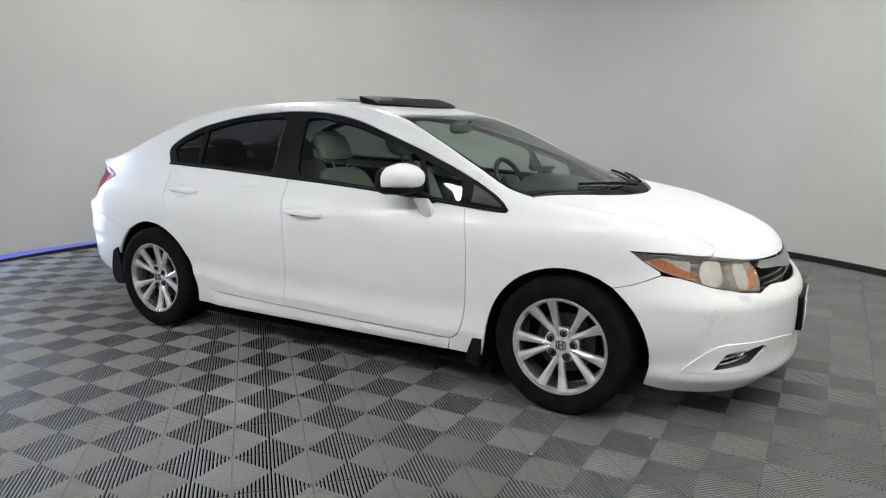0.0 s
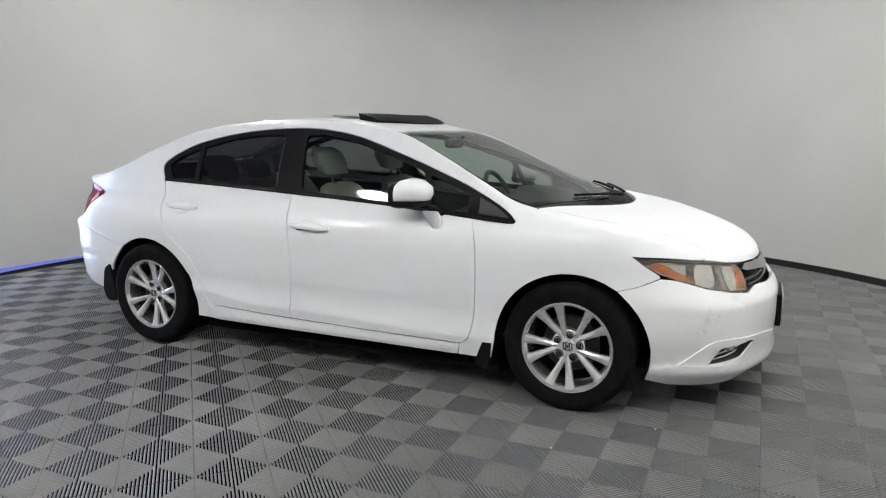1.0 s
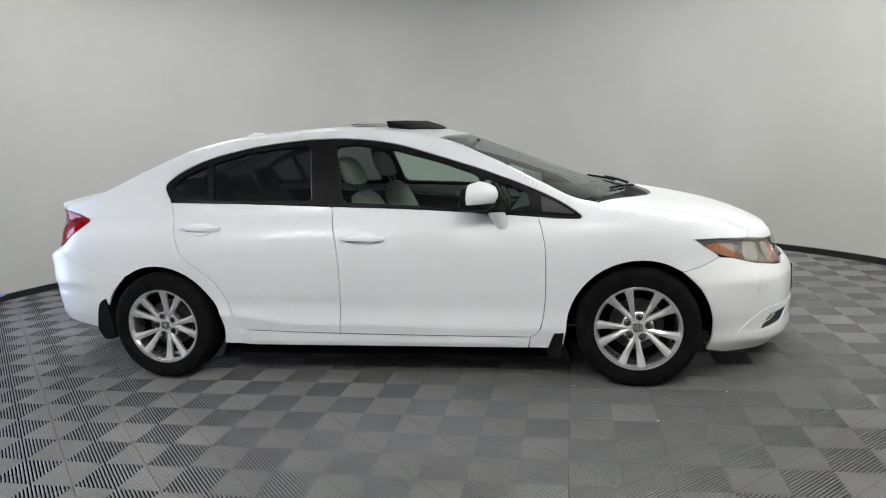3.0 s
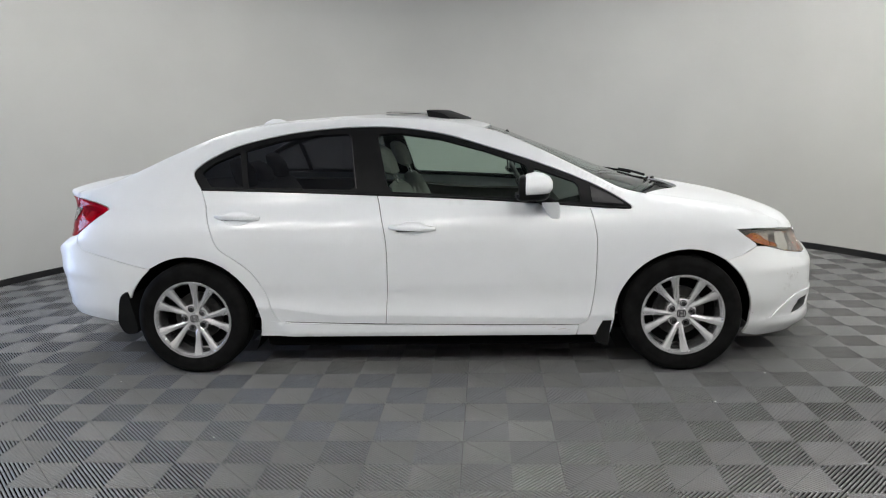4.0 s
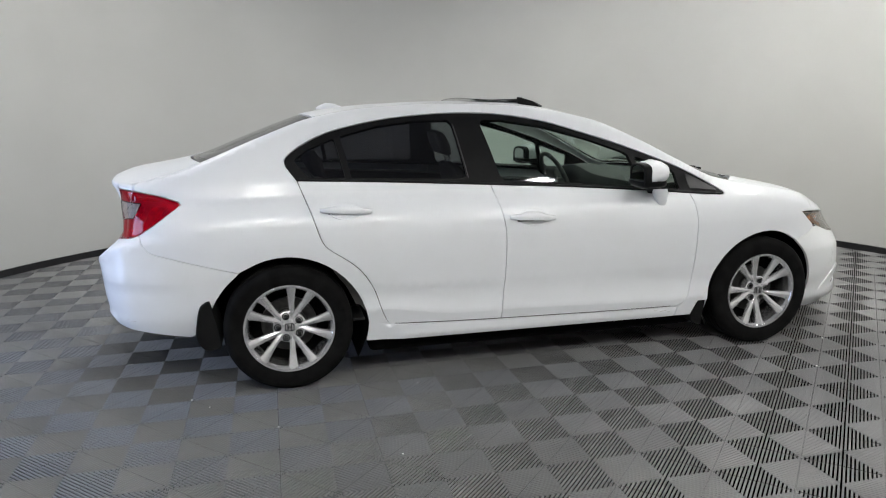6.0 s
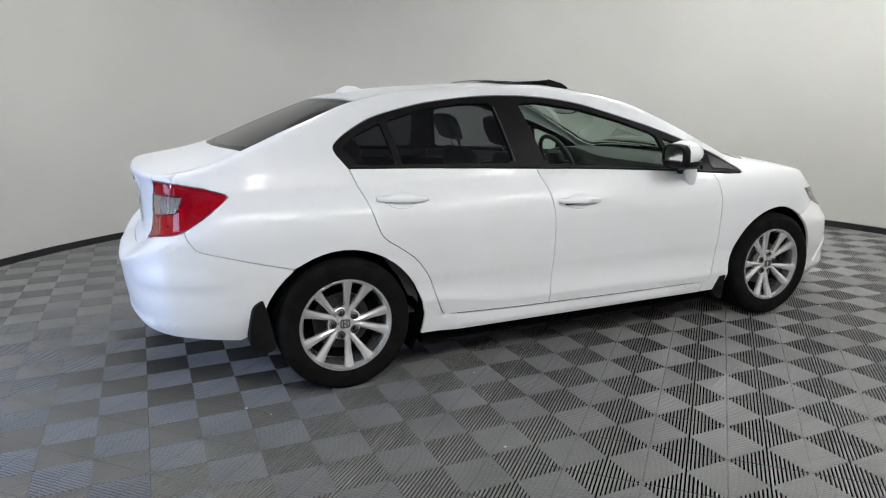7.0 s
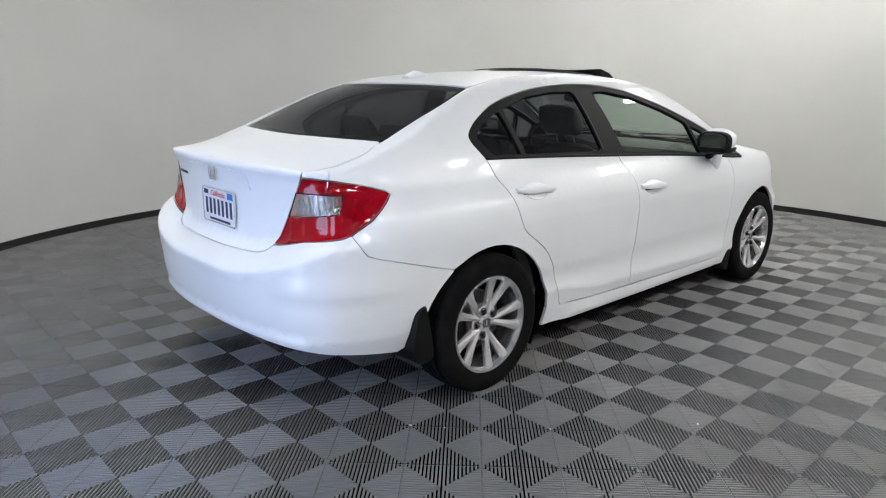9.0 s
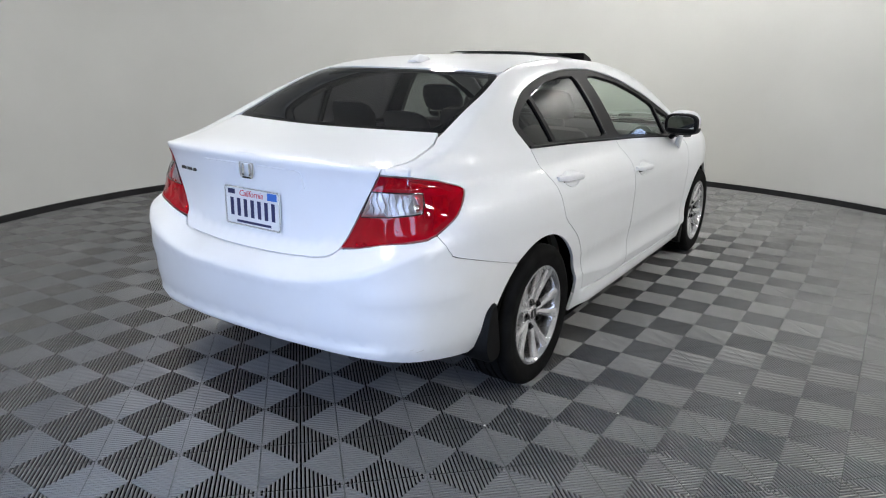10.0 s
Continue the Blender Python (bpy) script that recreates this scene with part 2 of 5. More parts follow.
def curve(pts):
    """A smooth function through (x, y) pairs sorted by x."""
    xs, ys = [p[0] for p in pts], [p[1] for p in pts]
    n = len(xs)
    d = [(ys[i + 1] - ys[i]) / (xs[i + 1] - xs[i]) for i in range(n - 1)]
    s = [d[0]] + [0 if d[i - 1] * d[i] <= 0 else 2 * d[i - 1] * d[i] / (d[i - 1] + d[i]) for i in range(1, n - 1)] + [d[-1]]

    def f(x):
        if x <= xs[0]:
            return ys[0]
        if x >= xs[-1]:
            return ys[-1]
        i = bisect_right(xs, x) - 1
        h = xs[i + 1] - xs[i]
        t = (x - xs[i]) / h
        return (2 * t**3 - 3 * t * t + 1) * ys[i] + (t**3 - 2 * t * t + t) * h * s[i] + (3 * t * t - 2 * t**3) * ys[i + 1] + (t**3 - t * t) * h * s[i + 1]

    return f


def bisect_right(xs, x):
    lo, hi = 0, len(xs)
    while lo < hi:
        mid = (lo + hi) // 2
        if x < xs[mid]:
            hi = mid
        else:
            lo = mid + 1
    return lo


def ease(a, b, x):
    t = min(1, max(0, (x - a) / (b - a)))
    return t * t * (3 - 2 * t)


def bend(pts, n=5):
    """A smooth line through 2D points (Catmull-Rom)."""
    p = [pts[0]] + list(pts) + [pts[-1]]
    out = []
    for i in range(1, len(p) - 2):
        for k in range(n):
            t = k / n
            out.append(tuple(0.5 * (2 * b + (c - a) * t + (2 * a - 5 * b + 4 * c - d) * t * t + (3 * b - a - 3 * c + d) * t**3) for a, b, c, d in zip(*p[i - 1 : i + 3])))
    return out + [tuple(pts[-1])]


def inside(q, poly):
    x, y = q
    odd = False
    for (x0, y0), (x1, y1) in zip(poly, poly[1:] + poly[:1]):
        if (y0 > y) != (y1 > y) and x < (x1 - x0) * (y - y0) / (y1 - y0) + x0:
            odd = not odd
    return odd


def shrink(poly, gap, keep=()):
    """The polygon drawn in by gap, but for the points in keep."""
    area = sum(a[0] * b[1] - b[0] * a[1] for a, b in zip(poly, poly[1:] + poly[:1]))
    s = 1 if area > 0 else -1
    out = []
    for i, p in enumerate(poly):
        if (round(p[0], 4), round(p[1], 4)) in keep:
            out.append(p)
            continue
        a, b = poly[i - 1], poly[(i + 1) % len(poly)]
        n = Vector((0, 0))
        for q0, q1 in ((a, p), (p, b)):
            d = Vector((q1[0] - q0[0], q1[1] - q0[1]))
            if d.length > 1e-9:
                d.normalize()
                n += s * Vector((-d.y, d.x))
        l = n.length
        n = n / l * min(2.0, 2.0 / max(l, 0.3)) if l > 1e-6 else n
        out.append((p[0] + gap * n.x, p[1] + gap * n.y))
    return out


def refine(poly, step):
    out = []
    for a, b in zip(poly, poly[1:] + poly[:1]):
        n = max(1, math.ceil(math.dist(a, b) / step - 0.001))
        out += [(a[0] + (b[0] - a[0]) * k / n, a[1] + (b[1] - a[1]) * k / n) for k in range(n)]
    return out


def clean(poly):
    out = []
    for p in poly:
        if not out or math.dist(p, out[-1]) > 1e-4:
            out.append(p)
    return out[:-1] if math.dist(out[0], out[-1]) < 1e-4 else out


def patch(bm, poly, surface, holes=(), grid=0.03, gap=0.002, keep=(), lift=0.0, lines=(), even=0.0015):
    """Fills a polygon of the plane with triangles and lays it onto surface(a, b) -> 3D point. lift: metres out along the normal."""
    loops = [refine(shrink(clean(poly), gap, keep), grid * 0.8)] + [refine(shrink(clean(h), -gap), grid * 0.8) for h in holes]
    pts = [Vector(p) for l in loops for p in l]
    edges, k = [], 0
    for l in loops:
        edges += [(k + i, k + (i + 1) % len(l)) for i in range(len(l))]
        k += len(l)
    x0, x1 = min(p.x for p in pts), max(p.x for p in pts)
    y0, y1 = min(p.y for p in pts), max(p.y for p in pts)
    # folds: lines that the triangles must follow
    for line in lines:
        last = None
        for a, b in zip(line, line[1:]):
            n = max(1, math.ceil(math.dist(a, b) / (grid * 0.8)))
            for i in range(n + (b is line[-1])):
                q = (a[0] + (b[0] - a[0]) * i / n, a[1] + (b[1] - a[1]) * i / n)
                near = min((p - Vector(q)).length for p in pts[:k])
                if near < 0.008 or not inside(q, loops[0]) or any(inside(q, h) for h in loops[1:]):
                    last = None
                    continue
                pts.append(Vector(q))
                if last is not None:
                    edges.append((last, len(pts) - 1))
                last = len(pts) - 1
    rim = np.array([tuple(p) for p in pts])
    for i in range(1, int((x1 - x0) / grid) + 1):
        for j in range(1, int((y1 - y0) / grid) + 1):
            q = (x0 + i * grid, y0 + (j + 0.25 * (i % 2)) * grid)
            if inside(q, loops[0]) and not any(inside(q, h) for h in loops[1:]):
                if ((rim - q) ** 2).sum(1).min() > (0.5 * grid) ** 2:
                    pts.append(Vector(q))
    layer = bm.verts.layers.float_vector.get("nrm") or bm.verts.layers.float_vector.new("nrm")
    vs, _, faces, *_ = delaunay_2d_cdt(pts, edges, [], 0, 1e-6)
    made = {}

    def vert(i):
        if i not in made:
            a, b = vs[i]
            p = Vector(surface(a, b))
            n = normal_at(surface, a, b, even)
            made[i] = bm.verts.new(p + lift * n)
            made[i][layer] = n
        return made[i]

    fresh = []
    for f in faces:
        c = sum((vs[i] for i in f), Vector((0, 0))) / len(f)
        area = sum(vs[i][0] * vs[j][1] - vs[j][0] * vs[i][1] for i, j in zip(f, f[1:] + f[:1]))
        if abs(area) > 4e-7 and inside(c, loops[0]) and not any(inside(c, h) for h in loops[1:]):
            fresh.append(bm.faces.new([vert(i) for i in f]))
    return fresh


def normal_at(surface, a, b, h=0.0015):
    n = (Vector(surface(a + h, b)) - Vector(surface(a - h, b))).cross(Vector(surface(a, b + h)) - Vector(surface(a, b - h)))
    n.normalize()
    p = Vector(surface(a, b))
    out = p - Vector((max(-1.2, min(1.2, p.x)), 0, 0.55))
    return n if n.dot(out) > 0 else -n


def finish(bm, thick=0.012):
    """Welds the patches of a panel, turns them outwards and folds their rim in by thick."""
    layer = bm.verts.layers.float_vector.get("nrm")
    if layer:
        edge_verts = [v for v in bm.verts if v.is_boundary]
        tree = KDTree(len(edge_verts))
        for i, v in enumerate(edge_verts):
            tree.insert(v.co, i)
        tree.balance()
        mean = {v: sum((edge_verts[i][layer] for _, i, _ in tree.find_range(v.co, 3e-4)), Vector()).normalized() for v in edge_verts}
        for v, n in mean.items():
            v[layer] = n
    bmesh.ops.remove_doubles(bm, verts=bm.verts, dist=2e-4)
    bm.normal_update()
    for f in bm.faces:
        c = f.calc_center_median()
        if f.normal.dot(c - Vector((max(-1.2, min(1.2, c.x)), 0, 0.55))) < 0:
            f.normal_flip()
    bm.normal_update()
    rim = [e for e in bm.edges if len(e.link_faces) == 1]
    low = {}
    high = {}
    for e in rim:
        for v in e.verts:
            if v not in low:
                low[v] = bm.verts.new(v.co - thick * v.normal)
                high[v] = bm.verts.new(v.co)
    for e in rim:
        a, b = e.verts
        loop = next(l for l in e.link_faces[0].loops if l.edge == e)
        a, b = loop.vert, loop.link_loop_next.vert
        bm.faces.new((high[b], high[a], low[a], low[b]))
    return bm

# ---- the round studio ----
CX, CY, R = 0.0, -0.065, 4.285
HIGH = 3.5
WALL = plain("studio_wall", (0.56, 0.56, 0.535), 0.42, vary=0.035, scale=0.9, bump=0.05, bscale=3.0)
WALL_PLAIN = plain("room_wall", (0.40, 0.40, 0.395), 0.8, vary=0.06, scale=1.5)
SKIRTING = plain("black_skirting", (0.013, 0.013, 0.014), 0.3, vary=0.2, bump=0.1)
CEILING = plain("ceiling_paint", (0.48, 0.48, 0.47), 0.9, vary=0.04)
A0, A1 = -42.0, 184.6   # the curved wall's two ends, in degrees
GLOW_FROM = 166.0             # from here on the skirting carries the glowing strip


def arc_wall(bm, r0, r1, z0, z1, a0, a1, n):
    """An upright slab bent round the studio's middle."""
    sec = []
    for k in range(n + 1):
        a = radians(a0 + (a1 - a0) * k / n)
        c, s = math.cos(a), math.sin(a)
        sec.append([(CX + r0 * c, CY + r0 * s, z0), (CX + r1 * c, CY + r1 * s, z0), (CX + r1 * c, CY + r1 * s, z1), (CX + r0 * c, CY + r0 * s, z1)])
    loft(bm, sec)


bm = bmesh.new()
arc_wall(bm, R, R + 0.08, -0.02, HIGH, A0, A1, 120)
curved = tagged(part("wall_curved", bm, WALL), "light grey curved studio wall with faint sheet joints", "wall", kind="structure")
bm = bmesh.new()
arc_wall(bm, R - 0.022, R - 0.002, -0.012, 0.058, A0, A1, 140)
tagged(part("baseboard", bm, SKIRTING), "black rubber skirting strip along the curved wall", "skirting", kind="structure")


def joint(z, a0, a1, n, rough):
    """A thin, uneven sheet joint on the curved wall."""
    bm = bmesh.new()
    rnd = random.Random(int(a0 * 7 + z * 100))
    zz, sec = z, []
    for k in range(n + 1):
        a = radians(a0 + (a1 - a0) * k / n)
        zz += rnd.uniform(-rough, rough)
        w = 0.0012 + 0.0012 * rnd.random()
        c, s = math.cos(a), math.sin(a)
        sec.append([(CX + (R - d) * c, CY + (R - d) * s, zz + e) for d, e in ((0.0002, -w), (0.003, -w), (0.003, w), (0.0002, w))])
    loft(bm, sec)
    return part("joint", bm, WALL, curved)


joint(1.578, 24, 66, 60, 0.0010)
joint(1.558, 68, 121, 70, 0.0010)
joint(1.572, -6, 23, 40, 0.0010)

ends = [(CX + (R + 0.04) * math.cos(radians(a)), CY + (R + 0.04) * math.sin(radians(a))) for a in (A0, A1)]


def flat_wall(name, x0, x1, y0, y1, z0=-0.02, z1=HIGH):
    bm = bmesh.new()
    box(bm, x0, x1, y0, y1, z0, z1)
    return tagged(part(name, bm, WALL_PLAIN, smooth=False), "plain grey wall added out of view on the filming side", "wall", kind="structure")


# the filming side: unseen straight walls that close the room and shape its light, and the side door behind the car's
# tail
EX = ends[1][0] + 0.04
SOUTH = -7.4
DY0, DY1, DZ = ends[1][1] - 1.02, ends[1][1] - 0.06, 2.1
flat_wall("wall_east", ends[0][0] - 0.04, ends[0][0] + 0.08, SOUTH, ends[0][1])
flat_wall("wall_south", EX - 0.12, ends[0][0] + 0.08, SOUTH - 0.12, SOUTH)
flat_wall("wall_west", EX - 0.12, EX, SOUTH, DY0 - 0.06)
flat_wall("wall_west_head", EX - 0.12, EX, DY0 - 0.06, ends[1][1], DZ + 0.06, HIGH)
# unseen ceiling, its tone set by the light it bounces
bm = bmesh.new()
box(bm, -4.9, 5.0, -9.9, 4.9, HIGH, HIGH + 0.1)
tagged(part("ceiling", bm, CEILING, smooth=False), "pale painted ceiling added out of view", "ceiling", kind="structure")
bm = bmesh.new()
for y0, y1, z0, z1 in ((DY0 - 0.06, DY0, -0.02, DZ + 0.06), (DY1, DY1 + 0.06, -0.02, DZ + 0.06), (DY0, DY1, DZ, DZ + 0.06)):
    box(bm, EX - 0.14, EX + 0.02, y0, y1, z0, z1)
tagged(part("door_1", bm, BLACK_TRIM, smooth=False), "black steel frame of an open side door", "door", kind="structure")

# daylight through the side door
lamp = bpy.data.lights.new("door_daylight", "AREA")
lamp.shape, lamp.size, lamp.size_y = "RECTANGLE", DY1 - DY0, DZ - 0.05
lamp.energy, lamp.color = DOOR_LIGHT, (0.50, 0.64, 1.0)
ob = new("door_daylight", lamp)
a = radians(190.6)
spot = (CX + (R - 0.035) * math.cos(a), CY + (R - 0.035) * math.sin(a), DZ / 2)
ob.matrix_world = look(spot, (CX, CY, DZ / 2))

# glowing strip laid on the skirting for the daylight it reflects beside the side door
SKIRTING_GLOW = glow("blue_daylight", (0.26, 0.32, 1.0), 0.62)
bm = bmesh.new()
sec = []
for k in range(25):
    a = radians(GLOW_FROM + (A1 - 0.3 - GLOW_FROM) * k / 24)
    c, n = math.cos(a), math.sin(a)
    z0 = 0.050 - 0.030 * (k / 24) ** 0.8
    sec.append([(CX + r * c, CY + r * n, z) for r, z in ((R - 0.026, z0), (R - 0.003, z0), (R - 0.003, 0.0615), (R - 0.026, 0.0615))])
loft(bm, sec)
tagged(part("daylight_slit", bm, SKIRTING_GLOW), "glowing blue strip that stands in for daylight reflected on the skirting", "daylight", kind="structure")

# ceiling lamps out of view: two follow window reflections, twelve are added for brightness
DIFFUSER = glow("lamp_diffuser", (1.0, 0.988, 0.962), LAMP)
FRAME = plain("lamp_frame", (0.7, 0.7, 0.7), 0.5)


def ceiling_light(m):
    """A round high-bay lamp under the ceiling: finned body, reflector ring and glowing disc."""
    lamp_thing = thing("ceiling_light", "round white high-bay ceiling lamp out of view, switched on", "ceiling light", "ceiling lights round the car")
    disc = lambda r, z: [(r * math.cos(math.tau * k / 32), r * math.sin(math.tau * k / 32), z) for k in range(32)]
    bm = bmesh.new()
    loft(bm, [disc(0.02, 0.0), disc(0.10, -0.01), disc(0.13, -0.06), disc(0.215, -0.09), disc(0.225, -0.13), disc(0.212, -0.13), disc(0.205, -0.10)], cap=False)
    part("lamp_body", bm, FRAME, lamp_thing)
    bm = bmesh.new()
    loft(bm, [disc(0.204, -0.110), disc(0.204, -0.122)])
    part("diffuser", bm, DIFFUSER, lamp_thing, smooth=False)
    lamp_thing.matrix_basis = m
    return lamp_thing


first = ceiling_light(pose(-1.86, -3.43, HIGH))
for x, y in ((1.40, -3.47), (3.5, -1.5), (-2.6, 0.8), (2.5, 0.9), (1.6, 1.9), (3.1, 0.0), (-1.45, 1.8), (-3.0, -5.2), (-1.5, -4.8), (-0.2, -4.6), (1.2, -4.8), (2.7, -4.3), (-2.7, -4.6)):
    copy_thing(first, pose(x, y, HIGH))

# ---- the car's shape ----
PLAN = [(2.235, 0), (2.215, 0.25), (2.15, 0.46), (2.06, 0.62), (1.9, 0.737), (1.65, 0.83), (1.335, 0.866), (0.8, 0.874), (0, 0.876), (-0.8, 0.874),
        (-1.335, 0.864), (-1.75, 0.832), (-2.0, 0.778), (-2.130, 0.703), (-2.222, 0.548), (-2.270, 0.28), (-2.28, 0)]
ends_out = [(PLAN[1][0], -PLAN[1][1])] + PLAN + [(PLAN[-2][0], -PLAN[-2][1])]
OUT = []
for i in range(1, len(ends_out) - 2):
    for k in range(24):
        t = k / 24
        OUT.append(tuple(0.5 * (2 * b + (c - a) * t + (2 * a - 5 * b + 4 * c - d) * t * t + (3 * b - a - 3 * c + d) * t**3) for a, b, c, d in zip(*ends_out[i - 1 : i + 3])))
OUT.append(PLAN[-1])
RUN = [0.0]
for a, b in zip(OUT, OUT[1:]):
    RUN.append(RUN[-1] + math.dist(a, b))
TOTAL = RUN[-1]
# how far the skin lies inside the plan's outline, by height: at the doors, the tail and the nose
SIDE = curve([(0.10, 0.12), (0.17, 0.085), (0.22, 0.068), (0.28, 0.054), (0.33, 0.036), (0.38, 0.022), (0.5, 0.010), (0.65, 0.002), (0.73, 0.0), (0.80, 0.008),
              (0.85, 0.024), (0.88, 0.044), (0.91, 0.070), (0.94, 0.100), (0.951, 0.1065), (1.0, 0.127), (1.05, 0.152), (1.1, 0.180), (1.2, 0.242), (1.3, 0.315), (1.36, 0.362), (1.42, 0.41)])
REAR = curve([(0.10, 0.18), (0.19, 0.13), (0.30, 0.07), (0.345, 0.042), (0.375, 0.026), (0.384, 0.030), (0.44, 0.020), (0.5, 0.012), (0.57, 0.005), (0.598, 0.0), (0.612, 0.003), (0.622, 0.014), (0.64, 0.040), (0.66, 0.070), (0.70, 0.110), (0.73, 0.126),
              (0.82, 0.130), (0.9, 0.128), (0.967, 0.117), (0.990, 0.106), (1.006, 0.096), (1.016, 0.0945), (1.026, 0.099), (1.033, 0.1058), (1.05, 0.12), (1.2, 0.15)])
FRONT = curve([(0.10, 0.12), (0.18, 0.046), (0.215, 0.006), (0.24, 0.0), (0.265, 0.010), (0.30, 0.011), (0.36, 0.003), (0.44, 0.0), (0.515, 0.001), (0.535, 0.006), (0.58, 0.028), (0.62, 0.05), (0.68, 0.08), (0.72, 0.098), (0.76, 0.13), (0.82, 0.2), (0.9, 0.35)])
# heights of the shoulder where the flanks turn into hood, pillars and roof, and of the middle line
RAIL = curve([(-2.3, 1.033), (-2.174, 1.032), (-2.12, 1.025), (-2.04, 1.014), (-1.9, 1.037), (-1.72, 1.097), (-1.45, 1.214), (-1.17, 1.318), (-0.9, 1.364), (-0.5, 1.386), (-0.1, 1.376),
              (0.324, 1.306), (0.6, 1.192), (0.85, 1.060), (1.05, 0.960), (1.2, 0.931), (1.4, 0.902), (1.616, 0.864), (1.78, 0.818), (1.9, 0.770), (2.03, 0.733), (2.15, 0.715), (2.2, 0.71)])
MID = curve([(-2.3, 1.033), (-2.174, 1.033), (-2.166, 1.0375), (-2.155, 1.0415), (-2.14, 1.046), (-2.08, 1.059), (-1.92, 1.086), (-1.8, 1.113), (-1.516, 1.222), (-1.29, 1.308), (-1.15, 1.350), (-0.8, 1.391), (-0.3, 1.408), (0, 1.398), (0.25, 1.350),
             (0.72, 1.173), (1.133, 1.011), (1.35, 0.953), (1.524, 0.918), (1.83, 0.858), (2.05, 0.776), (2.10, 0.746), (2.132, 0.7165), (2.2, 0.71)])


def outline(u):
    i = min(len(RUN) - 2, max(0, bisect_right(RUN, u) - 1))
    t = (u - RUN[i]) / (RUN[i + 1] - RUN[i])
    a, b = OUT[i], OUT[i + 1]
    j, k = OUT[max(0, i - 3)], OUT[min(len(OUT) - 1, i + 4)]
    tx, ty = k[0] - j[0], k[1] - j[1]
    tx *= min(1, u / 0.12, (TOTAL - u) / 0.12)
    l = math.hypot(tx, ty)
    return a[0] + (b[0] - a[0]) * t, a[1] + (b[1] - a[1]) * t, ty / l, -tx / l


SEAM = curve([(-0.95, 0.300), (-0.9, 0.298), (-0.81, 0.294), (-0.5, 0.285), (-0.252, 0.279), (0.3, 0.270), (0.79, 0.266)])


def fold(x):
    """Height of the fold low on the doors."""
    return 0.308 + 0.024 * ease(0.8, -0.3, x) + 0.055 * ease(-0.45, -0.95, x)


def sill_in(x, z, zc):
    """How far the skin lies in below the doors' fold: tucked under, then the sill, which melts into fender and quarter at its ends."""
    tuck = 0.010 + 0.18 * (zc - z)
    if z > SEAM(x):
        return tuck
    return tuck + (0.017 + 0.02 * ease(0.23, 0.18, z) - tuck) * ease(-0.88, -0.76, x) * ease(0.80, 0.72, x)


def ridge(d):
    """Height of the rear bumper's upper ridge, by the way from the tail's middle."""
    return 0.612 + 0.35 * max(0, min(d, 0.9) - 0.25) ** 1.6


def half(u, z):
    x, y, ox, oy = outline(min(max(u, 0), TOTAL))
    f, r = 1 - ease(0.65, 1.3, u), ease(TOTAL - 1.05, TOTAL - 0.5, u)
    d = TOTAL - u
    flank_in = SIDE(z)
    w = ease(-1.16, -1.02, x) * ease(1.1, 1.0, x)
    if z < 0.5 and w > 0:
        zc = fold(x)
        t = (z - zc) / (0.5 - zc)
        flank_in += w * ((0.010 + 0.009 * math.sin(math.pi * t) if t > 0 else sill_in(x, z, zc)) - flank_in)
    zr = z - (ridge(d) - 0.612) * ease(0.45, 0.58, z) * ease(0.86, 0.72, z)
    s = flank_in * (1 - f) * (1 - r) + FRONT(z) * f + REAR(zr) * r
    s -= 0.0085 * ease(0.48, 0.68, d) * ease(1.2, 0.9, d) * (ease(0.66, 0.572, z) if z > 0.568 else ease(0.515, 0.568, z))
    s -= 0.024 * ease(1.0, 1.3, z) * ease(-0.7, 0.4, x)
    s += 0.02 * ease(0.52, 0.68, z) * ease(1.25, 1.55, x)
    if u < 0.95:
        zb = 0.512 + 0.30 * max(0, u - 0.42)
        s += 0.008 * ease(zb + 0.004, zb - 0.022, z) * ease(zb - 0.20, zb - 0.03, z) * ease(0.92, 0.66, u) * ease(0.45, 0.62, u)
    return x - ox * s, y - oy * s, z


def skin(u, z):
    """The car's upright skin: u runs from the nose's middle back along the right flank (y < 0), past TOTAL on along the left one."""
    if u < 0:
        return half(-u, z)
    if u > TOTAL:
        return half(2 * TOTAL - u, z)
    x, y, z = half(u, z)
    return x, -y, z


def sx(x, z):
    """The place on the skin with this x and height."""
    lo, hi = 0.25, TOTAL - 0.25
    for _ in range(36):
        m = (lo + hi) / 2
        lo, hi = (m, hi) if half(m, z)[0] > x else (lo, m)
    return lo, z


def sy(y, z, tail=True):
    """The place on the tail (or nose) with this distance from the middle plane and height."""
    lo, hi = (TOTAL - 1.2, TOTAL) if tail else (0, 1.2)
    for _ in range(36):
        m = (lo + hi) / 2
        lo, hi = (m, hi) if (half(m, z)[1] > y) == tail else (lo, m)
    return lo, z


def rail_at(u):
    z = 1.0
    for _ in range(12):
        z = 0.5 * z + 0.5 * RAIL(half(u, z)[0])
    return z


RAILS = [(u, rail_at(u)) for u in [TOTAL * k / 260 for k in range(261)]]
RAIL3 = [half(u, z) for u, z in RAILS]
EDGE_X = [-p[0] for p in RAIL3]


def edge(x):
    """Half the width of the upper body at x, from rail to middle."""
    i = min(len(EDGE_X) - 2, max(0, bisect_right(EDGE_X, -x) - 1))
    a, b = RAIL3[i], RAIL3[i + 1]
    t = min(1, max(0, (a[0] - x) / max(1e-6, a[0] - b[0])))
    return a[1] + (b[1] - a[1]) * t


def top(x, y):
    """The car's upper skin: hood, screens, roof and deck."""
    c, r = MID(x), RAIL(x)
    k = min(1.0, abs(y) / max(0.05, edge(x)))
    return x, y, c - (c - r) * k ** (2.6 + 0.9 * ease(0.0, 0.9, x))


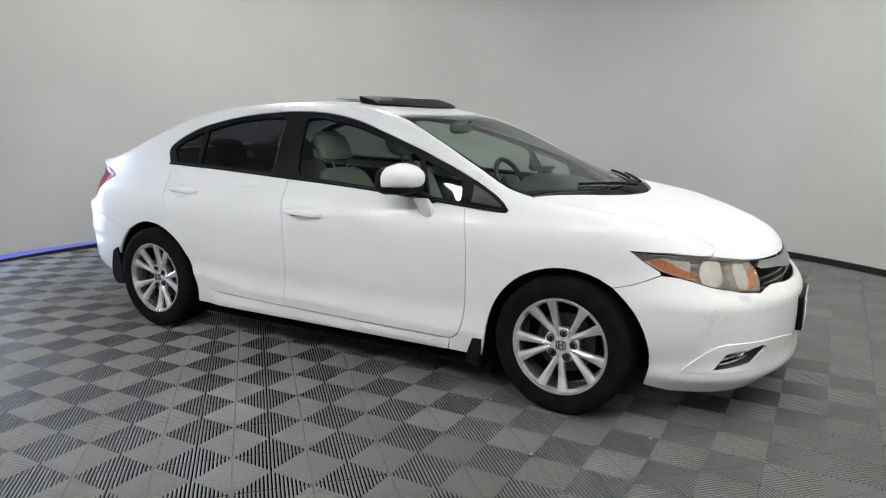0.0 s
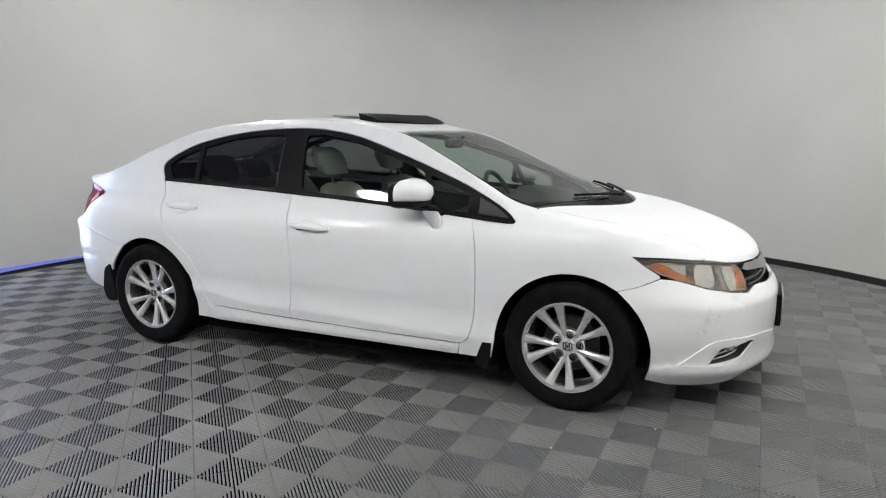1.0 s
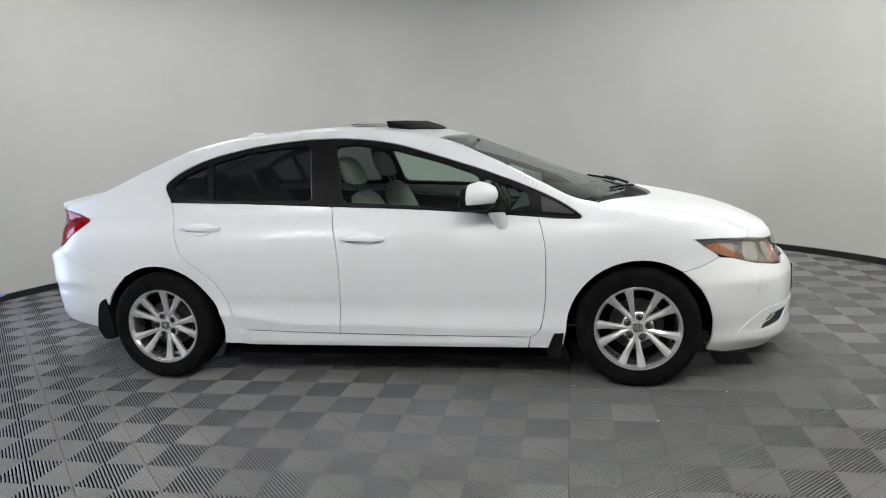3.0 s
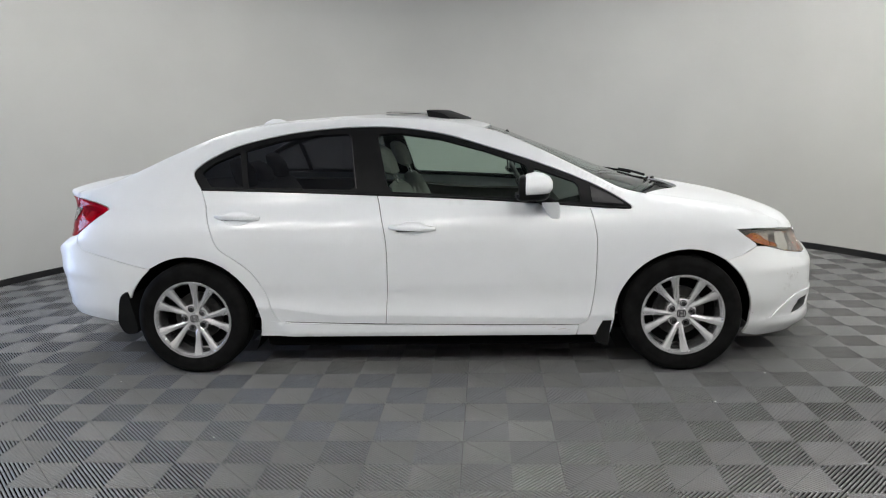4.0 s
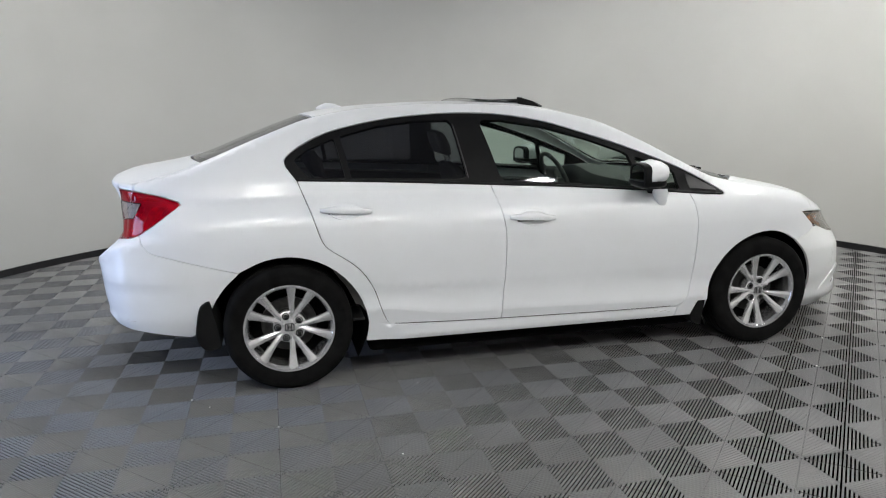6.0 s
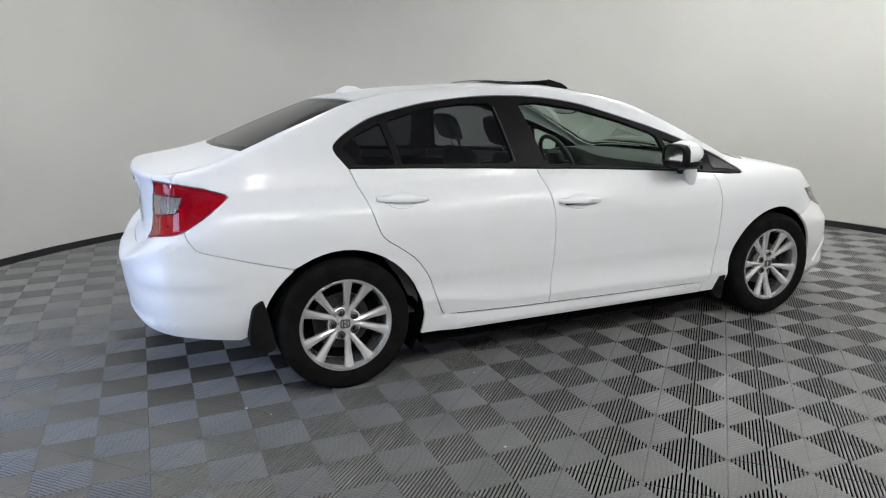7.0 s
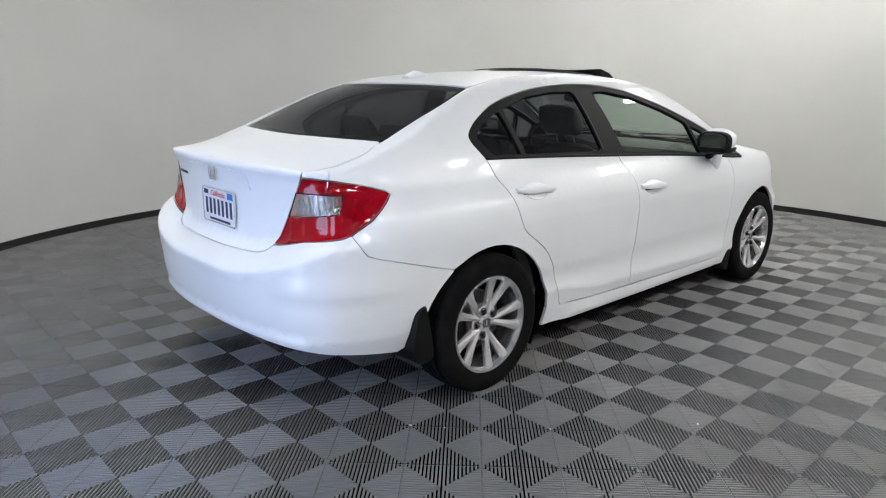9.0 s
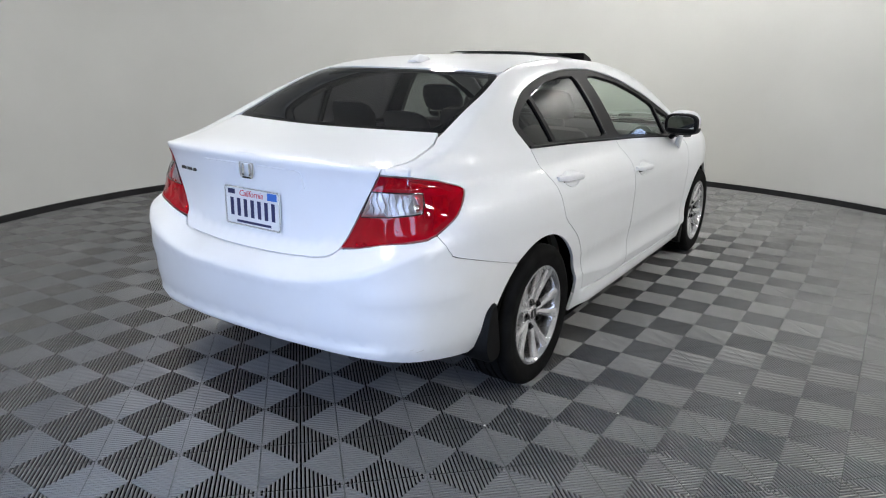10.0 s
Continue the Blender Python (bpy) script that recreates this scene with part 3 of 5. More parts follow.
def rails(ua, ub):
    """The rail's points between two runs, on the skin, and the same on the upper skin (right side)."""
    pick = [(ua, rail_at(ua))] + [(u, z) for u, z in RAILS if ua + 0.004 < u < ub - 0.004] + [(ub, rail_at(ub))]
    return pick, [(half(u, z)[0], -half(u, z)[1]) for u, z in pick]


def rail_u(x):
    lo, hi = 0.0, TOTAL
    for _ in range(36):
        m = (lo + hi) / 2
        lo, hi = (m, hi) if half(m, rail_at(m))[0] > x else (lo, m)
    return lo


def on(pts):
    return [sx(*p) for p in pts]


def rounds(ps):
    return {(round(a, 4), round(b, 4)) for a, b in ps}


# lines that neighbouring panels share, as x and height on the right flank
BELT = bend([(-1.262, 1.021), (-0.818, 1.003), (-0.276, 0.974), (0.135, 0.951), (0.607, 0.917), (0.846, 0.897), (1.035, 0.884)])
DLO_TIP = [(1.056, 0.885), (1.064, 0.892), (1.058, 0.902)]
DLO_TOP = bend([(1.036, 0.918), (0.933, 0.979), (0.781, 1.05), (0.548, 1.14), (0.31, 1.219), (0.068, 1.291), (-0.178, 1.33), (-0.411, 1.339), (-0.625, 1.329), (-0.838, 1.305),
                (-1.08, 1.253), (-1.222, 1.192), (-1.295, 1.145), (-1.318, 1.115), (-1.310, 1.085)])
DOOR_FRONT = bend([(0.846, 0.897), (0.868, 0.81), (0.879, 0.716), (0.875, 0.517), (0.860, 0.38), (0.835, 0.30), (0.79, 0.268)])
DOOR_MID = bend([(-0.283, 0.974), (-0.255, 0.868), (-0.232, 0.726), (-0.234, 0.512), (-0.252, 0.281)])
DOOR_REAR = bend([(-1.262, 1.021), (-1.232, 0.94), (-1.205, 0.868), (-1.162, 0.74), (-1.125, 0.695), (-1.067, 0.655), (-0.982, 0.586), (-0.917, 0.485), (-0.876, 0.363), (-0.845, 0.302), (-0.81, 0.296)])


def arch(x, r, a0, a1, n=26, low=0.312, flare=0.03):
    """A wheel arch's rim round the hub at x, from angle a0 to a1."""
    out = []
    for k in range(n + 1):
        a = radians(a0 + (a1 - a0) * k / n)
        rr = r + flare * (1 - max(0, math.sin(a))) ** 1.5
        out.append((x + rr * math.cos(a), low + rr * math.sin(a)))
    return out


R_ARCH = arch(-1.335, 0.358, 194, -15)
F_ARCH = arch(1.343, 0.356, 182, -22, flare=0.012)

# ---- the car's panels ----
car = thing("car", "white four-door sedan with tinted rear windows on tiled floor", "car")


def flank(name, polys, material, parent, thick=0.014, grid=0.03, label="", gap=0.0021, keep=(), lines=(), top_lines=(), even=0.0015):
    bm = bmesh.new()
    for p, s in polys:
        patch(bm, p, s, gap=gap, keep=keep, grid=grid, lines=lines if s is skin else top_lines, even=even)
    return link_mesh(name, finish(bm, thick), material, parent, label)


def both(ob):
    return ob, mirrored(ob, car)


belt_front = [p for p in BELT if p[0] >= -0.283]
belt_rear = [p for p in BELT if p[0] <= -0.276]
FOLD = [[sx(x, fold(x) + e) for x in [0.86 - 0.04 * k for k in range(46)]] for e in (0.02, 0.0, -0.006)]
front_door = flank("front_door", [(on(DOOR_FRONT + [(0.3, 0.272)] + DOOR_MID[::-1] + belt_front + [(0.846, 0.897)]), skin)], WHITE, car, label="white painted front door with a body-coloured handle", lines=FOLD)
rear_door = flank("rear_door", [(on(DOOR_MID + [(-0.5, 0.287)] + DOOR_REAR[::-1] + belt_rear), skin)], WHITE, car, label="white painted rear door with a body-coloured handle", lines=FOLD)
sill = flank("sill", [(on([(0.79, 0.264), (0.3, 0.268), (-0.252, 0.277), (-0.5, 0.283), (-0.81, 0.293), (-0.90, 0.3), (-0.945, 0.301), (-0.952, 0.25), (-0.960, 0.212), (-0.94, 0.212), (0.3, 0.21), (0.775, 0.208)]), skin)], WHITE, car, gap=0.0006, keep=rounds(on([(-0.90, 0.3), (-0.945, 0.301)])))

# fender: flank and the strip beside the hood
ua, ub = rail_u(1.905), rail_u(1.15)
rs, rt = rails(ua, ub)
KEEP = rounds(rs) | rounds(rt) | rounds(on([(1.045, 0.912)]))
HOOD_EDGE = bend([(1.905, -edge(1.905)), (1.86, 0.016 - edge(1.86)), (1.79, 0.034 - edge(1.79)), (1.63, 0.062 - edge(1.63)), (1.4, 0.07 - edge(1.4)), (1.25, 0.065 - edge(1.25)), (1.15, 0.042 - edge(1.15))])
fender_poly = on(DOOR_FRONT[::-1]) + on([(0.93, 0.887), (1.035, 0.884)] + DLO_TIP) + on([(1.045, 0.912)]) + rs[::-1] + on([(1.903, 0.732), (1.85, 0.737), (1.75, 0.750), (1.612, 0.760), (1.66, 0.722), (1.728, 0.676), (1.735, 0.662), (1.64, 0.622), (1.556, 0.601)]) + on([p for p in F_ARCH[::-1] if p[1] > 0.21 and not (p[0] > 1.335 and p[1] < 0.598)]) + on([(0.955, 0.208), (0.87, 0.206), (0.779, 0.207)])
fender = flank("front_fender", [(fender_poly, skin), (rt[::-1] + HOOD_EDGE[1:], top)], WHITE, car, keep=KEEP, gap=0.0018)

# rear quarter with pillar, roof edge and the strip beside roof and deck
ua, ub = rail_u(1.15), sy(0.585, 1.013)[0]
rs, rt = rails(ua, ub)
KEEP = rounds(rs) | rounds(rt) | rounds(on([(1.045, 0.912)]))
TAIL_TOP = [(-2.0, 0.984), (-1.9, 0.964), (-1.815, 0.938), (-1.803, 0.926)]
TAIL_LOW = [(-1.83, 0.905), (-1.92, 0.84), (-1.995, 0.79)]
BUMP_SEAM = [(-1.995, 0.79), (-1.975, 0.74), (-1.955, 0.714), (-1.93, 0.703), (-1.75, 0.652), (-1.62, 0.617), (-1.558, 0.602)]
KEEP |= rounds(on([(-0.90, 0.3), (-0.945, 0.301)]))
quarter_poly = rs + [sy(0.575, 0.999)] + on(TAIL_TOP + TAIL_LOW + BUMP_SEAM[1:]) + on([p for p in R_ARCH if p[1] > 0.302 and not (p[0] < -1.335 and p[1] < 0.60)]) + on([(-0.945, 0.301), (-0.90, 0.300)] + DOOR_REAR[::-1]) + on(DLO_TOP[::-1]) + on([(1.045, 0.912)])


def inner(x):
    return edge(x) - 0.022 - 0.055 * ease(-1.25, -1.7, x) - 0.02 * ease(0.5, 1.05, x)


strip = [(x, -inner(x)) for x in [1.15 - 0.03 * k for k in range(int((1.15 + 1.76) / 0.03) + 1)]]
quarter = flank("rear_quarter", [(quarter_poly, skin), (rt[::-1] + strip + [(-1.80, -0.600), (-1.95, -0.612)], top)], WHITE, car, keep=KEEP)

# bumpers
BOOT_LOW = bend([(0.428, 0.724), (0.40, 0.699), (0.34, 0.684), (0.24, 0.677), (0.12, 0.673), (0.0, 0.672)], 4)
rear_top = on(BUMP_SEAM[::-1]) + on([(-2.030, 0.777)]) + [sy(0.60, 0.757), sy(0.5, 0.732)] + [sy(y, z - 0.004) for y, z in BOOT_LOW[:-1]]
rear_low = [sy(0.0, 0.352), sy(0.3, 0.350), sy(0.5, 0.342), sy(0.62, 0.332)] + on([(-2.03, 0.317), (-1.9, 0.298), (-1.80, 0.286)])
side_arch = on([p for p in R_ARCH if p[0] < -1.335 and 0.29 < p[1] < 0.60])
right_poly = on([(-1.80, 0.286)]) + side_arch + rear_top + [sy(0, 0.668)]
left = [(2 * TOTAL - u, z) for u, z in right_poly[::-1]][1:]
low_all = rear_low[::-1] + [(2 * TOTAL - u, z) for u, z in rear_low][1:]
RIDGES = []
for e in (-0.014, 0.0, 0.012, 0.03):
    line = [(TOTAL - d, ridge(d) + e) for d in [0.85 - 0.03 * k for k in range(29)]]
    RIDGES.append(line + [(2 * TOTAL - u, z) for u, z in line[::-1]])
for z in (0.552, 0.569, 0.580):
    line = [(TOTAL - d, z) for d in [1.1 - 0.03 * k for k in range(21)]]
    RIDGES += [line, [(2 * TOTAL - u, z) for u, z in line]]
for z in (0.375, 0.385):
    line = [(TOTAL - d, z) for d in [0.66 - 0.03 * k for k in range(23)]]
    RIDGES.append(line + [(2 * TOTAL - u, z) for u, z in line[::-1]])
rear_bumper = flank("rear_bumper", [(right_poly + left + low_all[::-1], skin)], BUMPER, car, label="off-white painted rear bumper, dusty", grid=0.026, gap=0.001, lines=RIDGES, even=0.006)

nose_top = on([(1.556, 0.601), (1.64, 0.622), (1.735, 0.660), (1.80, 0.651), (1.922, 0.612), (2.03, 0.590)]) + [sy(0.50, 0.578, False), sy(0.44, 0.592, False), sy(0.40, 0.600, False), sy(0.2, 0.588, False)]
nose_low = [sy(0, 0.155, False), sy(0.3, 0.152, False), sy(0.5, 0.150, False)] + on([(1.95, 0.148), (1.78, 0.150)])
front_arch = on([p for p in F_ARCH if p[0] > 1.335 and 0.17 < p[1] < 0.597])
r_loop = nose_low[1:] + front_arch[::-1] + nose_top
FOG = on([(1.952, 0.268), (2.000, 0.345)]) + [sy(0.53, 0.362, False), sy(0.50, 0.352, False), sy(0.575, 0.292, False)]
fog_l = [(-u, z) for u, z in FOG]
bm = bmesh.new()
patch(bm, [nose_low[0]] + r_loop + [sy(0, 0.583, False)] + [(-u, z) for u, z in r_loop[::-1]], skin, holes=(FOG, fog_l), grid=0.028, gap=0.001)
front_bumper = link_mesh("front_bumper", finish(bm, 0.014), FRONT_BUMPER, car, "off-white painted front bumper with grey scuffs")
SURROUND = on(bend([(1.83, 0.258), (1.835, 0.268), (1.90, 0.330), (1.975, 0.380), (2.06, 0.388)], 3)) + [sy(0.40, 0.375, False), sy(0.24, 0.352, False), sy(0.22, 0.318, False), sy(0.34, 0.285, False), sy(0.5, 0.262, False)] + on([(1.95, 0.254)])
bm = bmesh.new()
patch(bm, SURROUND, skin, holes=(FOG,), grid=0.025, lift=0.007)
surround = link_mesh("fog_light_surround", finish(bm, 0.010), BUMPER, front_bumper)
mirrored(surround, front_bumper)


def inward(p, surface, depth):
    a, b = p
    return Vector(surface(a, b)) - depth * normal_at(surface, a, b)


def pocket(poly, surface, depth):
    """A bowl behind an opening: its rim, walls and floor."""
    bm = bmesh.new()
    ring = refine(clean(poly), 0.03)
    c = (sum(p[0] for p in ring) / len(ring), sum(p[1] for p in ring) / len(ring))
    rows = []
    for d, k in ((0.002, 1.01), (depth * 0.6, 0.97), (depth, 0.85)):
        rows.append([bm.verts.new(inward((c[0] + (p[0] - c[0]) * k, c[1] + (p[1] - c[1]) * k), surface, d)) for p in ring])
    for a, b in zip(rows, rows[1:]):
        for i in range(len(ring)):
            bm.faces.new((a[i], a[(i + 1) % len(ring)], b[(i + 1) % len(ring)], b[i]))
    bm.faces.new(rows[-1])
    return bm


fog = part("fog_light", pocket(FOG, skin, 0.07), FOG_GREY, front_bumper, "dark grey slatted fog lamp recess")
bm = bmesh.new()
for k in range(4):
    a, b = (FOG[0][0] * (1 - k / 4) + FOG[1][0] * k / 4, FOG[0][1] + (FOG[1][1] - FOG[0][1]) * (k + 0.3) / 4), (FOG[3][0], FOG[3][1] + 0.02 - 0.055 * (3 - k) / 3)
    tube(bm, [inward((a[0] + (b[0] - a[0]) * i / 6, a[1] + (b[1] - a[1]) * i / 6), skin, 0.035) for i in range(1, 6)], 0.004, 6)
part("slat", bm, LAMP_SHELL, fog)
bm = bmesh.new()
c = inward((sum(p[0] for p in FOG) / 5, sum(p[1] for p in FOG) / 5), skin, 0.05)
bmesh.ops.create_uvsphere(bm, u_segments=16, v_segments=10, radius=0.032, matrix=Matrix.Translation(c))
part("lamp_lens", bm, REFLECT, fog)
mirrored(fog, front_bumper)

# hood
rs, rt = rails(0.0, rail_u(1.905))
nose_rim = rt
COWL_Y = edge(1.155) - 0.052
cowl_line = [(1.475 - 0.32 * (y / COWL_Y) ** 2, y) for y in [COWL_Y * (k - 15) / 15 for k in range(31)]]
hood_r = HOOD_EDGE[::-1]
hood_top = cowl_line[::-1] + [(x, y) for x, y in hood_r] + [(x, y) for x, y in nose_rim[::-1]] + [(x, -y) for x, y in nose_rim[1:]] + [(x, -y) for x, y in hood_r[::-1]]
lip_r = [sx(1.905, 0.731), sx(1.97, 0.719), sx(2.031, 0.706), sy(0.40, 0.701, False), sy(0.3, 0.697, False), sy(0.2, 0.694, False), sy(0.1, 0.691, False), sy(0.0, 0.690, False)]
lip = rs[::-1] + [(-u, z) for u, z in rs[1:]] + [(-u, z) for u, z in lip_r[:-1]] + lip_r[::-1]
KEEP = rounds(rs) | rounds([(-u, z) for u, z in rs]) | rounds(rt) | rounds([(x, -y) for x, y in rt])
flank("hood", [(hood_top, top), (lip, skin)], WHITE, car, thick=0.022, label="white hood with a closed front edge", grid=0.035, keep=KEEP)
# roof with its opening, and screens
screen_top = [(0.345 - 0.045 * (y / 0.55) ** 2, y) for y in [-0.545 + 1.09 * k / 24 for k in range(25)]]
back_top = [(-1.205 + 0.04 * (y / 0.5) ** 2, y) for y in [-0.50 + 1.0 * k / 24 for k in range(25)]]
side_r = [(x, -inner(x)) for x in [0.28 - 0.04 * k for k in range(37)] if x > -1.15]
roof_poly = [(x, y) for x, y in screen_top[::-1]] + side_r + back_top + [(x, -y) for x, y in side_r[::-1]]
SUN = [(-0.24, -0.36), (-0.28, -0.33), (-0.28, 0.33), (-0.24, 0.36), (0.12, 0.36), (0.16, 0.33), (0.16, -0.33), (0.12, -0.36)]
bm = bmesh.new()
patch(bm, roof_poly, top, holes=(SUN,), grid=0.04)
roof = link_mesh("roof", finish(bm, 0.016), WHITE, car, "white roof with a tilted glass sunroof")
GLASS_Y = edge(1.12) - 0.052
glass_base = [(1.335 - 0.215 * (y / GLASS_Y) ** 2, y) for y in [GLASS_Y * (k - 15) / 15 for k in range(31)]]
pil_r = [(x, -inner(x) + 0.006) for x in [1.09 - 0.04 * k for k in range(20)]]
screen_poly = glass_base[::-1] + pil_r + [(x + 0.006, y) for x, y in screen_top] + [(x, -y) for x, y in pil_r[::-1]]
bm = bmesh.new()
patch(bm, screen_poly, top, grid=0.05, lift=-0.004)
screen = link_mesh("windscreen", finish(bm, 0.005), GLASS_SCREEN, car, "clear slightly green windscreen glass")
bm = bmesh.new()
band_in = [(x - 0.035, y * 0.95) for x, y in glass_base[::-1]] + [(x, -inner(x) + 0.035) for x in [1.04 - 0.04 * k for k in range(18)]] + [(x + 0.045, y * 0.93) for x, y in screen_top] + [(x, inner(x) - 0.035) for x in [0.36 + 0.04 * k for k in range(18)]]
patch(bm, screen_poly, top, holes=(band_in,), grid=0.05, lift=-0.010)
part("screen_border", finish(bm, 0.002), BLACK_GLOSS, screen, "black printed border of the windscreen")
back_base = [(-1.80 + 0.085 * (y / 0.555) ** 2, y) for y in [-0.555 + 1.11 * k / 24 for k in range(25)]]
bs_r = [(x, -inner(x) + 0.004) for x in [-1.19 - 0.035 * k for k in range(16)] if x > -1.70]
back_poly = [(x - 0.005, y) for x, y in back_top[::-1]] + bs_r + back_base + [(x, -y) for x, y in bs_r[::-1]]
bm = bmesh.new()
patch(bm, back_poly, top, grid=0.05, lift=-0.004)
rear_window = link_mesh("rear_window", finish(bm, 0.005), GLASS_REAR, car, "dark tinted rear window with a black border")
bm = bmesh.new()
back_in = [(x - 0.03, y * 0.94) for x, y in back_top[::-1]] + [(x, -inner(x) + 0.035) for x in [-1.24 - 0.035 * k for k in range(12)]] + [(x + 0.035, y * 0.92) for x, y in back_base] + [(x, inner(x) - 0.035) for x in [-1.625 + 0.035 * k for k in range(12)]]
patch(bm, back_poly, top, holes=(back_in,), grid=0.05, lift=-0.010)
part("window_border", finish(bm, 0.002), BLACK_GLOSS, rear_window, "black printed border of the rear window")

# black mouldings in the roof's two gutters
for s in (-1, 1):
    bm = bmesh.new()
    tube(bm, [(x, s * (inner(x) + 0.001), top(x, inner(x))[2] - 0.004) for x in [0.10 - 0.035 * k for k in range(36)]], 0.0045, 6)
    part("roof_moulding", bm, BLACK_TRIM, roof)

# boot lid: rear face and deck in one panel
ub = sy(0.582, 1.011)[0]
rs, rt = rails(ub, TOTAL)
full_s = rs + [(2 * TOTAL - u, z) for u, z in rs[::-1][1:]]
full_t = rt + [(x, -y) for x, y in rt[::-1][1:]]
KEEP = rounds(full_s) | rounds(full_t)
inner_edge = [sy(0.572, 0.995), sy(0.50, 0.868)] + [sy(y, z) for y, z in BOOT_LOW[:-1]]
face_poly = full_s + [(2 * TOTAL - u, z) for u, z in inner_edge] + [sy(0, 0.672)] + inner_edge[::-1]
deck_poly = full_t[::-1] + [(-1.95, -0.605), (-1.80, -0.595), (-1.722, -0.565)] + [(x - 0.008, y) for x, y in back_base] + [(-1.722, 0.565), (-1.80, 0.595), (-1.95, 0.605)]
boot = flank("boot_lid", [(face_poly, skin), (deck_poly, top)], WHITE, car, keep=KEEP, thick=0.02, gap=0.0015, label="white boot lid with a raised lip and badge", grid=0.028, lines=[[(u, z - e) for u, z in full_s] for e in (0.007, 0.014, 0.021, 0.03, 0.042)], top_lines=[[(x + e, y) for x, y in full_t] for e in (0.009, 0.02, 0.036)])
# added white strip behind the boot seam, so the gap reads grey
bm = bmesh.new()
seam = [sy(y, z + 0.02) for y, z in BOOT_LOW[:-1]]
seam += [(2 * TOTAL - u, z) for u, z in seam[::-1]]
under = [sy(y, z - 0.022) for y, z in BOOT_LOW[:-1]]
under += [(2 * TOTAL - u, z) for u, z in under[::-1]]
patch(bm, seam + under[::-1], skin, grid=0.03, lift=-0.014)
part("boot_sill", finish(bm, 0.004), BUMPER, boot)

# ---- side glass and its black frame ----


def vent_skin(u, z):
    """The small fixed window, turned a little towards the car's tail."""
    x, y, z = glass_skin(u, z)
    return x, y - 0.08 * (x - 0.69), z


def glass_skin(u, z):
    """The flank above the belt, drawn on evenly below it."""
    if z > 0.985:
        return skin(u, z)
    p, q = skin(u, 0.985), skin(u, 1.015)
    k = (0.985 - z) / 0.03
    return tuple(a + (a - b) * k for a, b in zip(p, q))


FRONT_GLASS = [(0.585, 0.940), (0.135, 0.972), (-0.20, 0.994), (-0.225, 1.02), (-0.29, 1.285), (-0.278, 1.298), (-0.178, 1.302), (0.06, 1.264), (0.30, 1.195), (0.50, 1.123), (0.525, 1.105)]
VENT_GLASS = [(0.625, 0.937), (0.795, 0.922), (0.802, 0.93), (0.790, 1.005), (0.775, 1.022), (0.575, 1.094), (0.562, 1.09)]
REAR_GLASS = [(-0.995, 1.030), (-0.43, 1.010), (-0.408, 1.025), (-0.445, 1.285), (-0.465, 1.303), (-0.625, 1.301), (-0.838, 1.278), (-1.035, 1.228)]
QUARTER_GLASS = [(-1.03, 1.032), (-1.20, 1.036), (-1.215, 1.045), (-1.268, 1.11), (-1.262, 1.125), (-1.205, 1.166), (-1.08, 1.215), (-1.068, 1.212)]
SAIL = [(0.862, 0.918), (1.020, 0.904), (1.025, 0.912), (0.94, 0.962), (0.855, 1.000)]
dlo = on(BELT + DLO_TIP + DLO_TOP)
bm = bmesh.new()
patch(bm, dlo, skin, holes=[on(g) for g in (FRONT_GLASS, VENT_GLASS, REAR_GLASS, QUARTER_GLASS)], gap=0.0015, grid=0.03, lift=-0.003)
frame_side = link_mesh("window_frame", finish(bm, 0.022), BLACK_TRIM, car, "satin black window frame and pillar trim")
bm = bmesh.new()
patch(bm, on(SAIL), skin, grid=0.03, lift=0.002)
part("sail_panel", finish(bm, 0.006), SAIL_GREY, frame_side)
belt_pts = [Vector(skin(*sx(x, z + 0.004))) + Vector((0, -0.003, 0)) for x, z in BELT]
bm = bmesh.new()
tube(bm, belt_pts, 0.0065, 8)
part("belt_moulding", bm, BLACK_TRIM, frame_side)
bm = bmesh.new()
patch(bm, on([(-0.402, 1.010), (-0.393, 1.010), (-0.437, 1.285), (-0.443, 1.285)]), skin, grid=0.03, lift=0.001)
part("pillar_trim", finish(bm, 0.003), SEAL_GLINT, frame_side, "sealing strip beside the centre pillar, coloured grey for its bright reflection")
mirrored(frame_side, car)
for label, poly, mat, parent in (("clear front side window", FRONT_GLASS, GLASS_CLEAR, front_door), ("small clear fixed front window", VENT_GLASS, GLASS_CLEAR, front_door), ("dark tinted rear side window", REAR_GLASS, GLASS_DARK, rear_door), ("dark tinted rear quarter window", QUARTER_GLASS, GLASS_DARK, rear_door)):
    bm = bmesh.new()
    patch(bm, on(poly), vent_skin if poly is VENT_GLASS else glass_skin, grid=0.03, gap=-0.006, lift=-0.012, even=0.03)
    link_mesh("window", finish(bm, 0.004), mat, parent, label)

# ---- door handles ----


